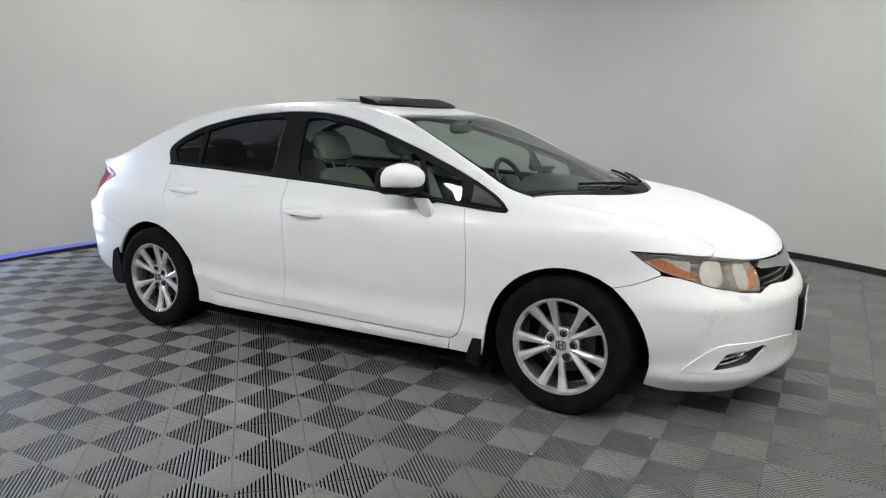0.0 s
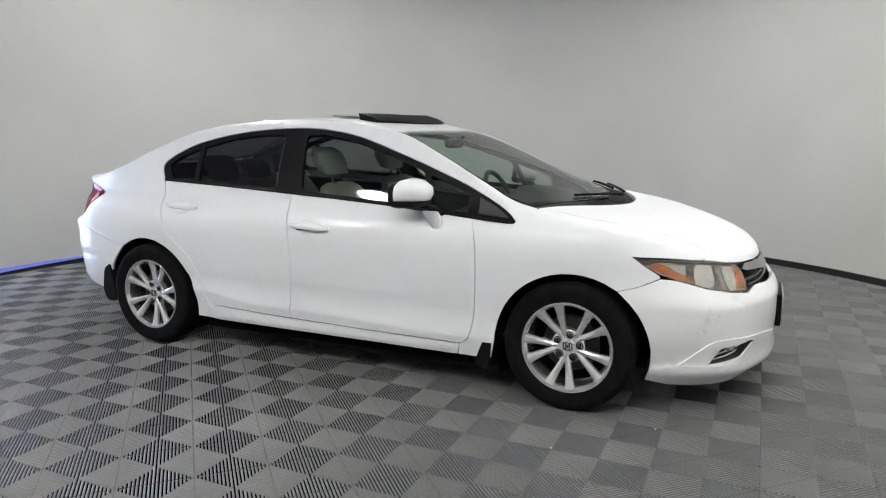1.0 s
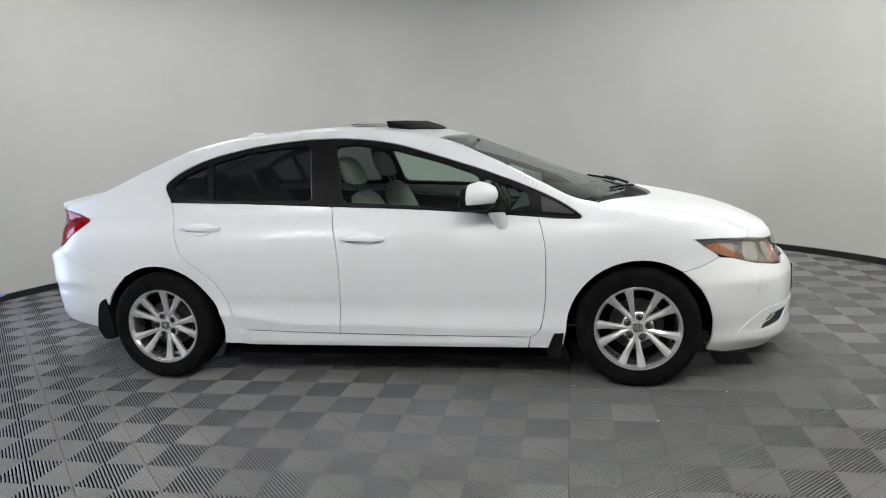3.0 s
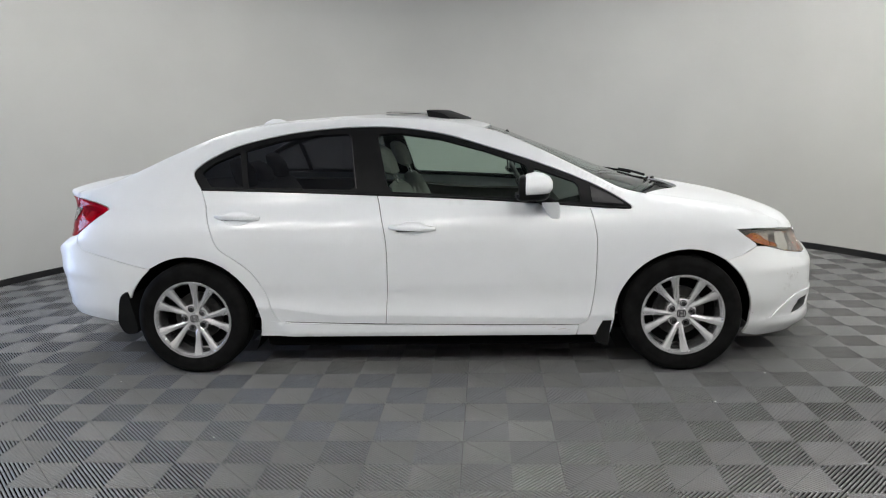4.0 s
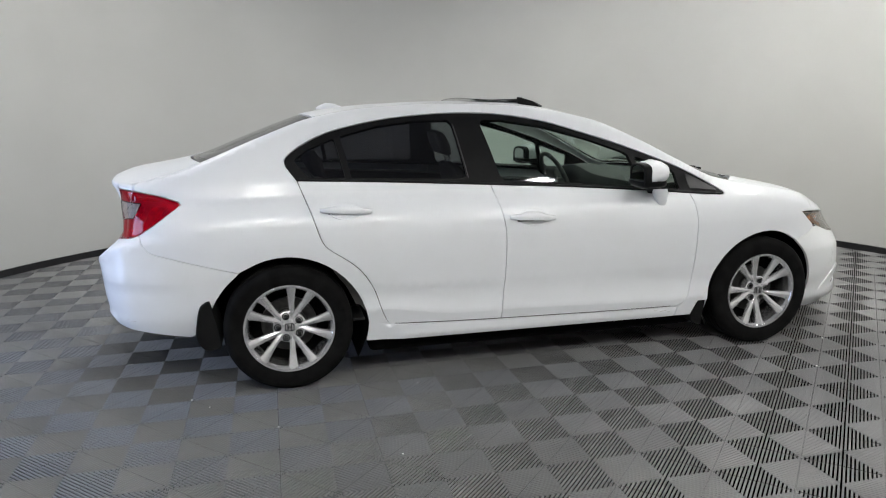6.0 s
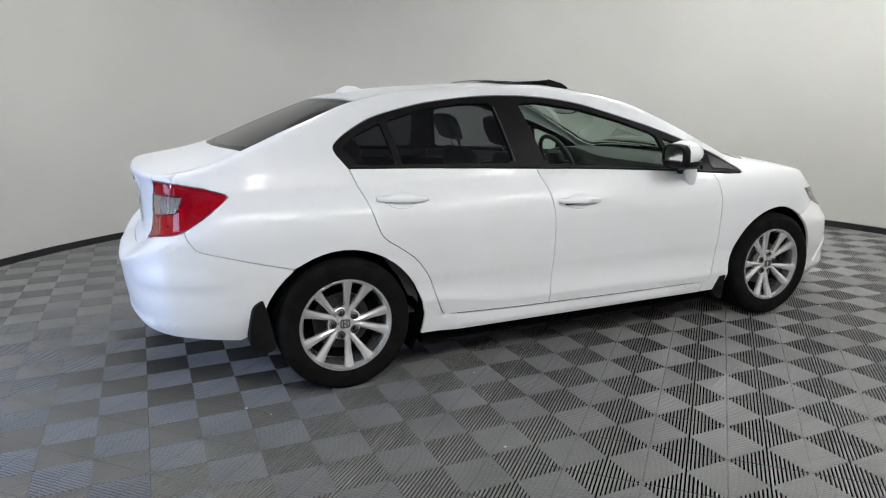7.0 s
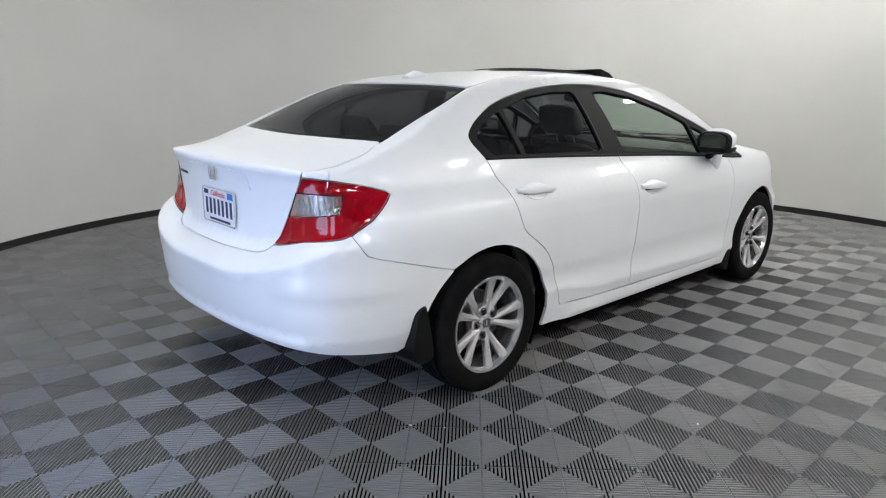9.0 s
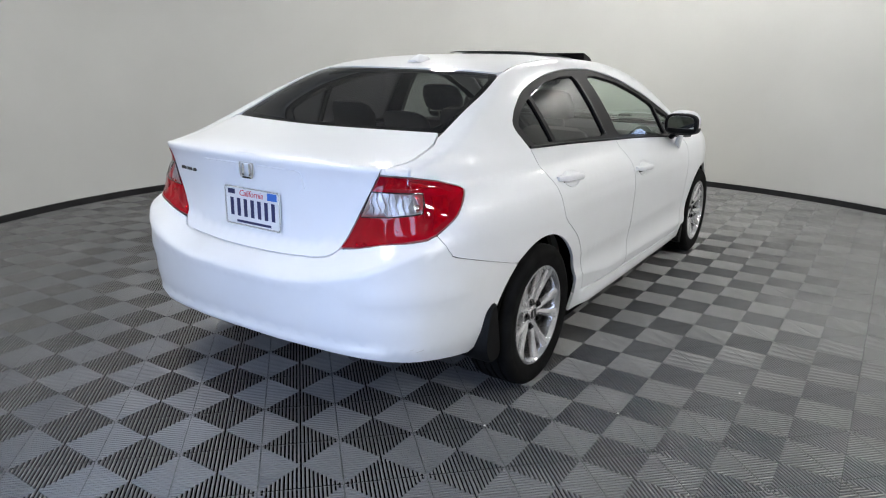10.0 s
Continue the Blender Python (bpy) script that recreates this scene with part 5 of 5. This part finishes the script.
# tilted sunroof glass and smoked deflector
bm = bmesh.new()
sec = []
for k in range(9):
    x = -0.275 + 0.425 * k / 8
    sec.append([(x, y * (0.345 - 0.02 * (k in (0, 8))), top(x, y * 0.345)[2] + 0.001 + 0.012 * (1 - k / 8) + dz) for y, dz in [(-1 + 2 * j / 8, 0.004) for j in range(9)] + [(1 - 2 * j / 8, 0.0) for j in range(9)]])
loft(bm, sec)
part("sunroof_glass", bm, BLACK_GLOSS, roof, "dark sunroof glass tilted open at its rear")
bm = bmesh.new()
sec = []
for k in range(29):
    y = -0.435 + 0.87 * k / 28
    q = (y / 0.435) ** 2
    x = 0.215 - 0.115 * q**1.4
    h = 0.031 + 0.010 * q
    z = top(x, y)[2]
    zb = top(x - 0.125, y)[2]
    sec.append([(x, y, z + 0.002), (x + 0.003, y, z + 0.010), (x - 0.035, y, z + h * 0.8), (x - 0.125, y, zb + h), (x - 0.128, y, zb + h - 0.004), (x - 0.118, y, zb + 0.003)])
loft(bm, sec)
part("wind_deflector", bm, BLACK_TRIM, roof, "dark smoked sunroof wind deflector")

# ---- wheels ----


def wheel(m, turn):
    w = part_root("wheel", "silver ten-spoke alloy wheel with a black tyre")
    bm = bmesh.new()
    prof = [(0.212, -0.080), (0.220, -0.094), (0.236, -0.100), (0.262, -0.1035), (0.270, -0.1025), (0.274, -0.1038), (0.290, -0.100), (0.303, -0.092), (0.3105, -0.082), (0.313, -0.062), (0.307, -0.060), (0.307, -0.053), (0.3142, -0.051), (0.3145, -0.022), (0.308, -0.020), (0.308, -0.012), (0.3147, -0.010), (0.3147, 0.010), (0.308, 0.012), (0.308, 0.020), (0.3145, 0.022), (0.3142, 0.051), (0.307, 0.053), (0.307, 0.060), (0.313, 0.062), (0.310, 0.082), (0.29, 0.100), (0.25, 0.103), (0.212, 0.09)]
    lathe(bm, prof, 72, closed=True)
    part("tyre", bm, RUBBER, w, "black road tyre")
    bm = bmesh.new()
    lathe(bm, [(0.2195, -0.0945), (0.2195, -0.090), (0.2165, -0.096), (0.209, -0.0955), (0.205, -0.088), (0.202, -0.080), (0.198, -0.078), (0.205, -0.09)], 72, closed=True)
    rim = part("rim", bm, ALLOY_RIM, w)
    bm = bmesh.new()
    lathe(bm, [(0.202, -0.079), (0.196, -0.05), (0.194, 0.06), (0.21, 0.09), (0.212, 0.085), (0.200, 0.05), (0.206, -0.075)], 72, closed=True)
    part("barrel", bm, ALLOY_DARK, rim)
    bm = bmesh.new()
    lathe(bm, [(0.008, -0.068), (0.030, -0.067), (0.034, -0.060), (0.070, -0.062), (0.080, -0.056), (0.080, -0.02), (0.07, -0.01), (0.008, -0.01)], 40, closed=True)
    hub = part("hub", bm, ALLOY, w)
    bm = bmesh.new()
    outer = rounded(0.046, 0.040, 0.010, 4)
    inn = [(x * 0.78, y * 0.78) for x, y in outer]
    rows = [[bm.verts.new((x, yy, z)) for x, z in ring] for ring, yy in ((outer, -0.0672), (outer, -0.0695), (inn, -0.0695), (inn, -0.0672))]
    n = len(outer)
    for a, b in zip(rows, rows[1:]):
        for k in range(n):
            bm.faces.new((a[k], a[(k + 1) % n], b[(k + 1) % n], b[k]))
    box(bm, -0.012, -0.006, -0.0695, -0.067, -0.014, 0.014)
    box(bm, 0.006, 0.012, -0.0695, -0.067, -0.014, 0.014)
    part("hub_emblem", bm, NUT, hub)
    for k in range(5):
        for side in (-1, 1):
            a = radians(turn + 72 * k + 36 + side * 14.5)
            bm = bmesh.new()
            er, et = Vector((math.cos(a), 0, math.sin(a))), Vector((-math.sin(a), 0, math.cos(a)))
            sec = []
            for r, wd, d, th in ((0.040, 0.025, -0.060, 0.03), (0.075, 0.0265, -0.069, 0.03), (0.12, 0.031, -0.075, 0.026), (0.165, 0.039, -0.083, 0.022), (0.206, 0.051, -0.0925, 0.02)):
                skew = side * 0.010 * (1 - r / 0.206)
                sec.append([tuple(er * r + et * (t * wd / 2 - skew) + Vector((0, d + y, 0))) for t, y in ((-1, th), (-1, 0.012), (-0.86, 0.0055), (0.12 * side, 0.0), (0.86, 0.0055), (1, 0.012), (1, th))])
            loft(bm, sec)
            part("spoke", bm, ALLOY, w)
        a = radians(turn + 72 * k)
        bm = bmesh.new()
        lathe(bm, [(0.003, -0.078), (0.0075, -0.077), (0.0098, -0.070), (0.0105, -0.058), (0.003, -0.057)], 6)
        bmesh.ops.translate(bm, verts=bm.verts, vec=(0.0572 * math.cos(a), 0, 0.0572 * math.sin(a)))
        part("lug_nut", bm, NUT, w)
        bm = bmesh.new()
        lathe(bm, [(0.0185, -0.0640), (0.0165, -0.0655), (0.0110, -0.060)], 14)
        bmesh.ops.translate(bm, verts=bm.verts, vec=(0.0572 * math.cos(a), 0, 0.0572 * math.sin(a)))
        part("nut_seat", bm, BLACK_TRIM, w)
    bm = bmesh.new()
    lathe(bm, [(0.05, -0.012), (0.085, -0.012), (0.086, -0.004), (0.136, -0.004), (0.136, 0.018), (0.05, 0.018)], 48, closed=True)
    part("brake_disc", bm, STEEL, w)
    bm = bmesh.new()
    lathe(bm, [(0.190, 0.022), (0.05, 0.022), (0.05, 0.05), (0.190, 0.05)], 40, closed=True)
    part("inner_shield", bm, LINER, w)
    w.matrix_basis = m
    return w


def part_root(name, label):
    ob = new(name)
    ob.parent = car
    ob["label"] = label
    return ob


wheel(pose(-1.335, -0.757, 0.3125), 35)
wheel(pose(1.335, -0.757, 0.3125), 81)
wheel(pose(-1.335, 0.757, 0.3125, 0, 0, 180), 50)
wheel(pose(1.335, 0.757, 0.3125, 0, 0, 180), 10)


def wheel_well(x, y0, y1, a0, a1):
    bm = bmesh.new()
    arc = [(x + 0.385 * math.cos(radians(a)), 0.312 + 0.385 * math.sin(radians(a))) for a in range(a0, a1 + 1, 6)]
    rows = [[bm.verts.new((px, max(y0, skin(*sx(px, max(0.2, pz)))[1] + 0.022), pz)) for px, pz in arc], [bm.verts.new((px, y1, pz)) for px, pz in arc]]
    for k in range(len(arc) - 1):
        bm.faces.new((rows[0][k], rows[0][k + 1], rows[1][k + 1], rows[1][k]))
    bm.faces.new(rows[1])
    ob = part("wheel_liner", bm, LINER, car)
    mirrored(ob, car)


wheel_well(-1.335, -0.85, -0.48, -30, 192)
wheel_well(1.335, -0.85, -0.48, -12, 210)


def mud_flap(poly, y0, y1):
    bm = bmesh.new()
    sec = [[(x, y, z) for x, z in poly] for y in (y0, y0 + 0.01, y1)]
    c = (sum(p[0] for p in poly) / len(poly), sum(p[1] for p in poly) / len(poly))
    sec[0] = [(c[0] + (x - c[0]) * 0.9, y, c[1] + (z - c[1]) * 0.96) for x, y, z in sec[0]]
    loft(bm, sec)
    mirrored(part("mud_flap", bm, FLAP, car, "black plastic mud flap"), car)


mud_flap(bend([(-1.700, 0.472), (-1.718, 0.468), (-1.748, 0.440), (-1.766, 0.36), (-1.772, 0.295), (-1.748, 0.246), (-1.722, 0.228), (-1.675, 0.232), (-1.655, 0.255), (-1.665, 0.33), (-1.685, 0.42)], 3), -0.838, -0.62)
mud_flap(bend([(0.955, 0.335), (0.928, 0.318), (0.910, 0.285), (0.884, 0.22), (0.874, 0.185), (0.890, 0.165), (0.936, 0.148), (0.947, 0.16), (0.953, 0.22), (0.966, 0.29)], 3), -0.860, -0.64)

# underside, built lower than real to keep light from the floor below
bm = bmesh.new()
box(bm, -0.94, 0.93, -0.785, 0.785, 0.135, 0.29, 0.02)
# added box that darkens the strip seen under the sills
box(bm, -0.92, 0.90, -0.72, 0.72, 0.113, 0.16, 0.01)
box(bm, -2.02, -0.94, -0.50, 0.50, 0.29, 0.42, 0.03)
box(bm, 0.93, 2.08, -0.50, 0.50, 0.19, 0.36, 0.03)
part("underbody", bm, LINER, car, smooth=False)
bm = bmesh.new()
tube(bm, [(-1.5, -0.3, 0.24), (-1.8, -0.33, 0.245), (-2.02, -0.38, 0.255)], 0.032, 12)
part("exhaust", bm, STEEL, car)

# ---- cabin ----


def ring(c, w, d, tilt, p=3.2, n=20):
    """A rounded ring round c, w wide across the car, d deep along the tilt direction (degrees from x up)."""
    ct, st = math.cos(radians(tilt)), math.sin(radians(tilt))
    return [(c[0] + b * ct, c[1] + a, c[2] + b * st) for a, b in superround(w, d, p, n)]


def front_seat(y):
    seat = part_root("front_seat", "light grey cloth front seat with headrest")
    bm = bmesh.new()
    loft(bm, [ring((0.50, y, 0.52), 0.38, 0.05, 90), ring((0.47, y, 0.515), 0.48, 0.11, 90), ring((0.30, y, 0.52), 0.50, 0.14, 90), ring((0.05, y, 0.49), 0.50, 0.15, 90), ring((-0.06, y, 0.48), 0.46, 0.10, 90)])
    part("seat", bm, SEAT_CLOTH, seat)
    bm = bmesh.new()
    loft(bm, [ring((-0.02, y, 0.47), 0.42, 0.10, -15), ring((-0.05, y, 0.55), 0.49, 0.16, -15), ring((-0.12, y, 0.75), 0.51, 0.16, -15), ring((-0.18, y, 0.91), 0.47, 0.14, -15), ring((-0.205, y, 0.985), 0.38, 0.11, -15), ring((-0.215, y, 1.01), 0.28, 0.05, -15)])
    part("backrest", bm, SEAT_CLOTH, seat)
    bm = bmesh.new()
    loft(bm, [ring((-0.255, y, 1.062), 0.20, 0.05, -12), ring((-0.260, y, 1.076), 0.255, 0.10, -12), ring((-0.285, y, 1.145), 0.275, 0.115, -12), ring((-0.305, y, 1.203), 0.24, 0.10, -12), ring((-0.311, y, 1.222), 0.15, 0.04, -12)])
    part("headrest", bm, SEAT_CLOTH, seat)
    for s in (-0.06, 0.06):
        bm = bmesh.new()
        tube(bm, [(-0.205, y + s, 0.99), (-0.255, y + s, 1.09)], 0.006, 8)
        part("headrest_post", bm, CHROME, seat)
    bm = bmesh.new()
    box(bm, -0.05, 0.46, y - 0.2, y + 0.2, 0.285, 0.43, 0.02)
    part("seat_base", bm, DASH, seat)
    return seat


front_seat(-0.365)
front_seat(0.365)
rear_seat = part_root("rear_seat", "grey cloth rear bench seat with headrests")
bm = bmesh.new()
loft(bm, [ring((-0.42, 0, 0.50), 1.16, 0.06, 90, 5), ring((-0.46, 0, 0.51), 1.24, 0.13, 90, 5), ring((-0.80, 0, 0.50), 1.26, 0.15, 90, 5), ring((-0.95, 0, 0.48), 1.22, 0.10, 90, 5)])
part("seat", bm, SEAT_CLOTH, rear_seat)
bm = bmesh.new()
loft(bm, [ring((-0.90, 0, 0.50), 1.16, 0.10, -20, 5), ring((-0.97, 0, 0.65), 1.22, 0.15, -20, 5), ring((-1.07, 0, 0.88), 1.16, 0.14, -20, 5), ring((-1.12, 0, 0.99), 1.06, 0.10, -20, 5), ring((-1.13, 0, 1.01), 0.98, 0.05, -20, 5)])
part("backrest", bm, SEAT_CLOTH, rear_seat)
for y in (-0.34, 0.0, 0.34):
    bm = bmesh.new()
    k = 0.75 if y == 0 else 1.0
    loft(bm, [ring((-1.13, y, 1.00), 0.20, 0.05, -15), ring((-1.14, y, 1.02), 0.25, 0.09, -15), ring((-1.16, y, 1.02 + 0.085 * k), 0.26, 0.10, -15), ring((-1.18, y, 1.02 + 0.13 * k), 0.22, 0.07, -15), ring((-1.185, y, 1.02 + 0.145 * k), 0.14, 0.03, -15)])
    part("headrest", bm, SEAT_DARK, rear_seat)
bm = bmesh.new()
box(bm, -1.72, -1.12, -0.58, 0.58, 0.965, 0.985, 0.01)
part("parcel_shelf", bm, DASH, car)
bm = bmesh.new()
dash_sec = []
for y in [-0.70 + 1.40 * k / 16 for k in range(17)]:
    hump = 0.03 * math.exp(-((y - 0.37) / 0.2) ** 2)
    front = 1.24 - 0.30 * (y / 0.7) ** 2
    dash_sec.append([(front, y, 0.50), (front, y, 0.915), (front - 0.12, y, 0.945 + hump * 0.3), (0.80, y, 0.945 + hump), (0.70, y, 0.925 + hump * 1.4), (0.655, y, 0.87), (0.68, y, 0.74), (0.76, y, 0.50)])
loft(bm, dash_sec)
part("dashboard", bm, DASH, car, "dark textured dashboard")
wheel_ring = part_root("steering_wheel", "dark three-spoke steering wheel")
bm = bmesh.new()
RIM = pose(0.56, 0.365, 0.885, 0, 64, 0)
tube(bm, [RIM @ Vector((0.183 * math.cos(math.tau * k / 40), 0.183 * math.sin(math.tau * k / 40), 0)) for k in range(40)], 0.016, 10, closed=True)
part("rim", bm, DASH, wheel_ring)
bm = bmesh.new()
box(bm, -0.075, 0.075, -0.085, 0.085, -0.03, 0.02, 0.02, m=RIM)
part("airbag_cover", bm, DASH, wheel_ring)
for a in (90, 270, 0):
    bm = bmesh.new()
    tube(bm, [RIM @ Vector((r * math.cos(radians(a)), r * math.sin(radians(a)), -0.005)) for r in (0.06, 0.12, 0.18)], 0.016, 8, flat=0.6)
    part("spoke", bm, DASH, wheel_ring)
bm = bmesh.new()
box(bm, 0.52, 0.74, 0.33, 0.40, 0.78, 0.86, 0.02)
part("column", bm, DASH, wheel_ring)
bm = bmesh.new()
loft(bm, [[(0.385 + dx, y * k, 1.248 + z * k) for y, z in superround(0.245, 0.068, 3, 20)] for dx, k in ((-0.014, 0.94), (-0.01, 1.0), (0.01, 0.96), (0.026, 0.6))])
rvm = part("rear_view_mirror", bm, DASH, car, "black inside mirror on the windscreen")
bm = bmesh.new()
tube(bm, [(0.41, 0, 1.255), (0.45, 0, 1.285)], 0.01, 8)
part("mirror_stem", bm, DASH, rvm)
bm = bmesh.new()
loft(bm, [[(0.370 + dx, y, 1.248 + z) for y, z in superround(0.225, 0.056, 3, 20)] for dx in (0.0, 0.003)])
part("mirror_glass", bm, MIRROR, rvm)
# door cards, headliner and inner pillars
bm = bmesh.new()
patch(bm, on([(0.95, 0.30), (-0.93, 0.30), (-1.2, 0.70), (-1.28, 1.005), (-0.25, 0.955), (0.88, 0.88)]), skin, grid=0.06, lift=-0.075)
mirrored(part("door_card", finish(bm, 0.02), CARD, car, "dark grey inner door lining"), car)
bm = bmesh.new()
x_list = [0.30 - 0.05 * k for k in range(30)]
patch(bm, [(x, -inner(x) - 0.01) for x in x_list if x > -1.17] + [(x, inner(x) + 0.01) for x in x_list[::-1] if x > -1.17], top, holes=(SUN,), grid=0.08, lift=-0.03)
part("headliner", finish(bm, 0.01), HEADLINER, car, "light grey fabric headliner")
bm = bmesh.new()
box(bm, 0.15, 0.95, -0.11, 0.11, 0.285, 0.62, 0.04)
box(bm, -0.25, 0.15, -0.10, 0.10, 0.285, 0.66, 0.03)
part("centre_console", bm, DASH, car)
bm = bmesh.new()
box(bm, -1.1, 1.2, -0.72, 0.72, 0.285, 0.30, 0.004)
part("cabin_floor", bm, DASH, car)
bm = bmesh.new()
box(bm, 1.19, 1.21, -0.66, 0.66, 0.29, 0.90)
part("bulkhead", bm, LINER, car)

# ---- the tiled floor ----
WIDE = 0.265   # half a rib, as a share of the pitch
TILE_X, TILE_Y, TILE, RIBS, DEEP = -0.011, 0.135, 0.4, 10, -0.0064
FLOOR_PLASTIC, ft, fb = nodes_of("grey_floor_tile")
setin(fb, Roughness=0.36)
fb.inputs["Specular IOR Level"].default_value = 0.72
_, _, fmix = noise_mix(ft, fb, (0.145, 0.146, 0.146), (0.176, 0.177, 0.177), 3.0, 0.3, 0.7, 6.0, "Object")
info = ft.nodes.new("ShaderNodeObjectInfo")
hsv = ft.nodes.new("ShaderNodeHueSaturation")
rng = ft.nodes.new("ShaderNodeMapRange")
rng.inputs["To Min"].default_value, rng.inputs["To Max"].default_value = 0.90, 1.10
ft.links.new(info.outputs["Random"], rng.inputs["Value"])
ft.links.new(rng.outputs["Result"], hsv.inputs["Value"])
ft.links.new(fmix.outputs["Result"], hsv.inputs["Color"])
ft.links.new(hsv.outputs["Color"], fb.inputs["Base Color"])
# near-black without sheen: the shade deep between the ribs is in this colour
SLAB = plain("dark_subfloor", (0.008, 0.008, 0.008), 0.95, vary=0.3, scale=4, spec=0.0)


def tile_mesh(fine):
    """One 40 cm tile: four squares of slanting ribs, each square's ribs lying across the tile's diagonal, with solid diagonals."""
    verts, faces = [], []

    def quad(*p):
        k = len(verts)
        verts.extend(p)
        faces.append(tuple(range(k, k + len(p))))

    h = TILE / 2 - 0.0006
    q = TILE / 2

    def strip(a0, b0, z0, a1, b1, z1):
        quad((*a0, z0), (*b0, z0), (*b1, z1), (*a1, z1))

    pitch = q / RIBS   # along the square's side

    def across(c, i, j):
        """The two ends of the line at distance c, in the square towards (i, j)."""
        c = min(max(c, 0.0), 2 * h)
        a, b = (min(c, h), max(0.0, c - h)), (max(0.0, c - h), min(c, h))
        return ((i * a[0], j * a[1]), (i * b[0], j * b[1])) if i * j > 0 else ((i * b[0], j * b[1]), (i * a[0], j * a[1]))

    for i, j in ((1, 1), (-1, 1), (-1, -1), (1, -1)):
        # ribs with rounded shoulders run across the diagonal through the tile's middle
        for k in range(2 * RIBS):
            c = pitch * (k + 0.5)
            prof = [(-WIDE, DEEP)] + [(WIDE * math.sin(radians(a)), 0.0036 * (math.cos(radians(a)) - 1)) for a in (-88, -66, -44, -22, 0, 22, 44, 66, 88)] + [(WIDE, DEEP)]
            if not fine:
                prof = prof[:1] + prof[1:10:2] + prof[10:]
            rows = [(across(c + pitch * o, i, j), z) for o, z in prof]
            for ((a0, b0), z0), ((a1, b1), z1) in zip(rows, rows[1:]):
                if not fine:
                    strip(a0, b0, z0, a1, b1, z1)
                    continue
                # a groove along the diagonal parts the rib in two
                g0, g1 = (min(0.49, 0.0022 / max(1e-4, math.dist(p, r))) for p, r in ((a0, b0), (a1, b1)))
                m0, m1, n0, n1 = (tuple(v + (w - v) * t for v, w in zip(p, r)) for p, r, t in ((a0, b0, 0.5 - g0), (a1, b1, 0.5 - g1), (a0, b0, 0.5 + g0), (a1, b1, 0.5 + g1)))
                strip(a0, m0, z0, a1, m1, z1)
                strip(n0, b0, z0, n1, b1, z1)
        # the solid diagonal, a little lower than the ribs
        e, w = h, 0.0010
        poly = [(i * w, j * -w), (i * e, j * (e - 2 * w)), (i * e, j * e), (i * (e - 2 * w), j * e), (i * -w, j * w)]
        if i * j < 0:
            poly = poly[::-1]
        quad(*[(x, y, -0.0045) for x, y in poly])
    # small peg at the corner
    for i, j in ((1, 1), (-1, 1), (-1, -1), (1, -1)):
        ring8 = [(i * (h - 0.003) + 0.0032 * math.cos(math.tau * k / 8), j * (h - 0.003) + 0.0032 * math.sin(math.tau * k / 8), -0.0008) for k in range(8)]
        quad(*ring8)
    me = bpy.data.meshes.new("floor_tile")
    me.from_pydata(verts, [], faces)
    me.materials.append(FLOOR_PLASTIC)
    return me, verts, faces


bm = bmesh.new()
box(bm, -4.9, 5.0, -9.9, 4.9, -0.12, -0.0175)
floor = tagged(part("floor", bm, SLAB, smooth=False), "subfloor coloured near-black for the shade between grey ribbed plastic tiles", "floor", kind="structure")
me, _, _ = tile_mesh(True)
_, tv, tf = tile_mesh(False)
spots = []
for i in range(-17, 14):
    for j in range(-20, 14):
        x, y = TILE_X + TILE * i, TILE_Y + TILE * j
        r = math.hypot(x - CX, y - CY)
        if (y > -2.9 and r < R + 0.28) or (y <= -2.9 and -4.6 < x < 3.5 and y > -7.0) or (-4.6 < x < -3.5 and y < -0.3):
            near = math.hypot(x + 0.3, (y + 1.6) * 1.15)
            spots.append((near, x, y))
spots.sort()
for _, x, y in spots[:300]:
    t = new("floor_tile", me)
    t.parent = floor
    t.location = (x, y, 0)
allv, allf = [], []
for _, x, y in spots[300:]:
    k = len(allv)
    allv.extend((a + x, b + y, c) for a, b, c in tv)
    allf.extend(tuple(i + k for i in f) for f in tf)
me2 = bpy.data.meshes.new("floor_tiles_far")
me2.from_pydata(allv, [], allf)
me2.materials.append(FLOOR_PLASTIC)
far = new("floor_tile_field", me2)
far.parent = floor
tagged(far, kind="stuff")

# ---- crumbs on the floor ----
CRUMB = plain("pale_crumb", (0.75, 0.74, 0.72), 0.7, vary=0.1, scale=80)
rnd = random.Random(11)
for x, y, size in ((-1.81, -0.865, 0.0065), (-1.412, -1.262, 0.0055), (1.01, -0.85, 0.006), (1.76, -0.89, 0.006), (1.385, -1.262, 0.007), (-0.72, -0.93, 0.005), (-0.93, -1.64, 0.0055), (-1.72, -0.97, 0.005)):
    bm = bmesh.new()
    bmesh.ops.create_icosphere(bm, subdivisions=1, radius=size)
    for v in bm.verts:
        v.co *= rnd.uniform(0.6, 1.1)
        v.co.z *= 0.5
    low = min(v.co.z for v in bm.verts)
    bmesh.ops.translate(bm, verts=bm.verts, vec=(x, y, -low - 0.0005))
    tagged(part("crumb", bm, CRUMB, smooth=False), "tiny pale crumb of debris lying on the floor", "debris", "crumbs on the floor")
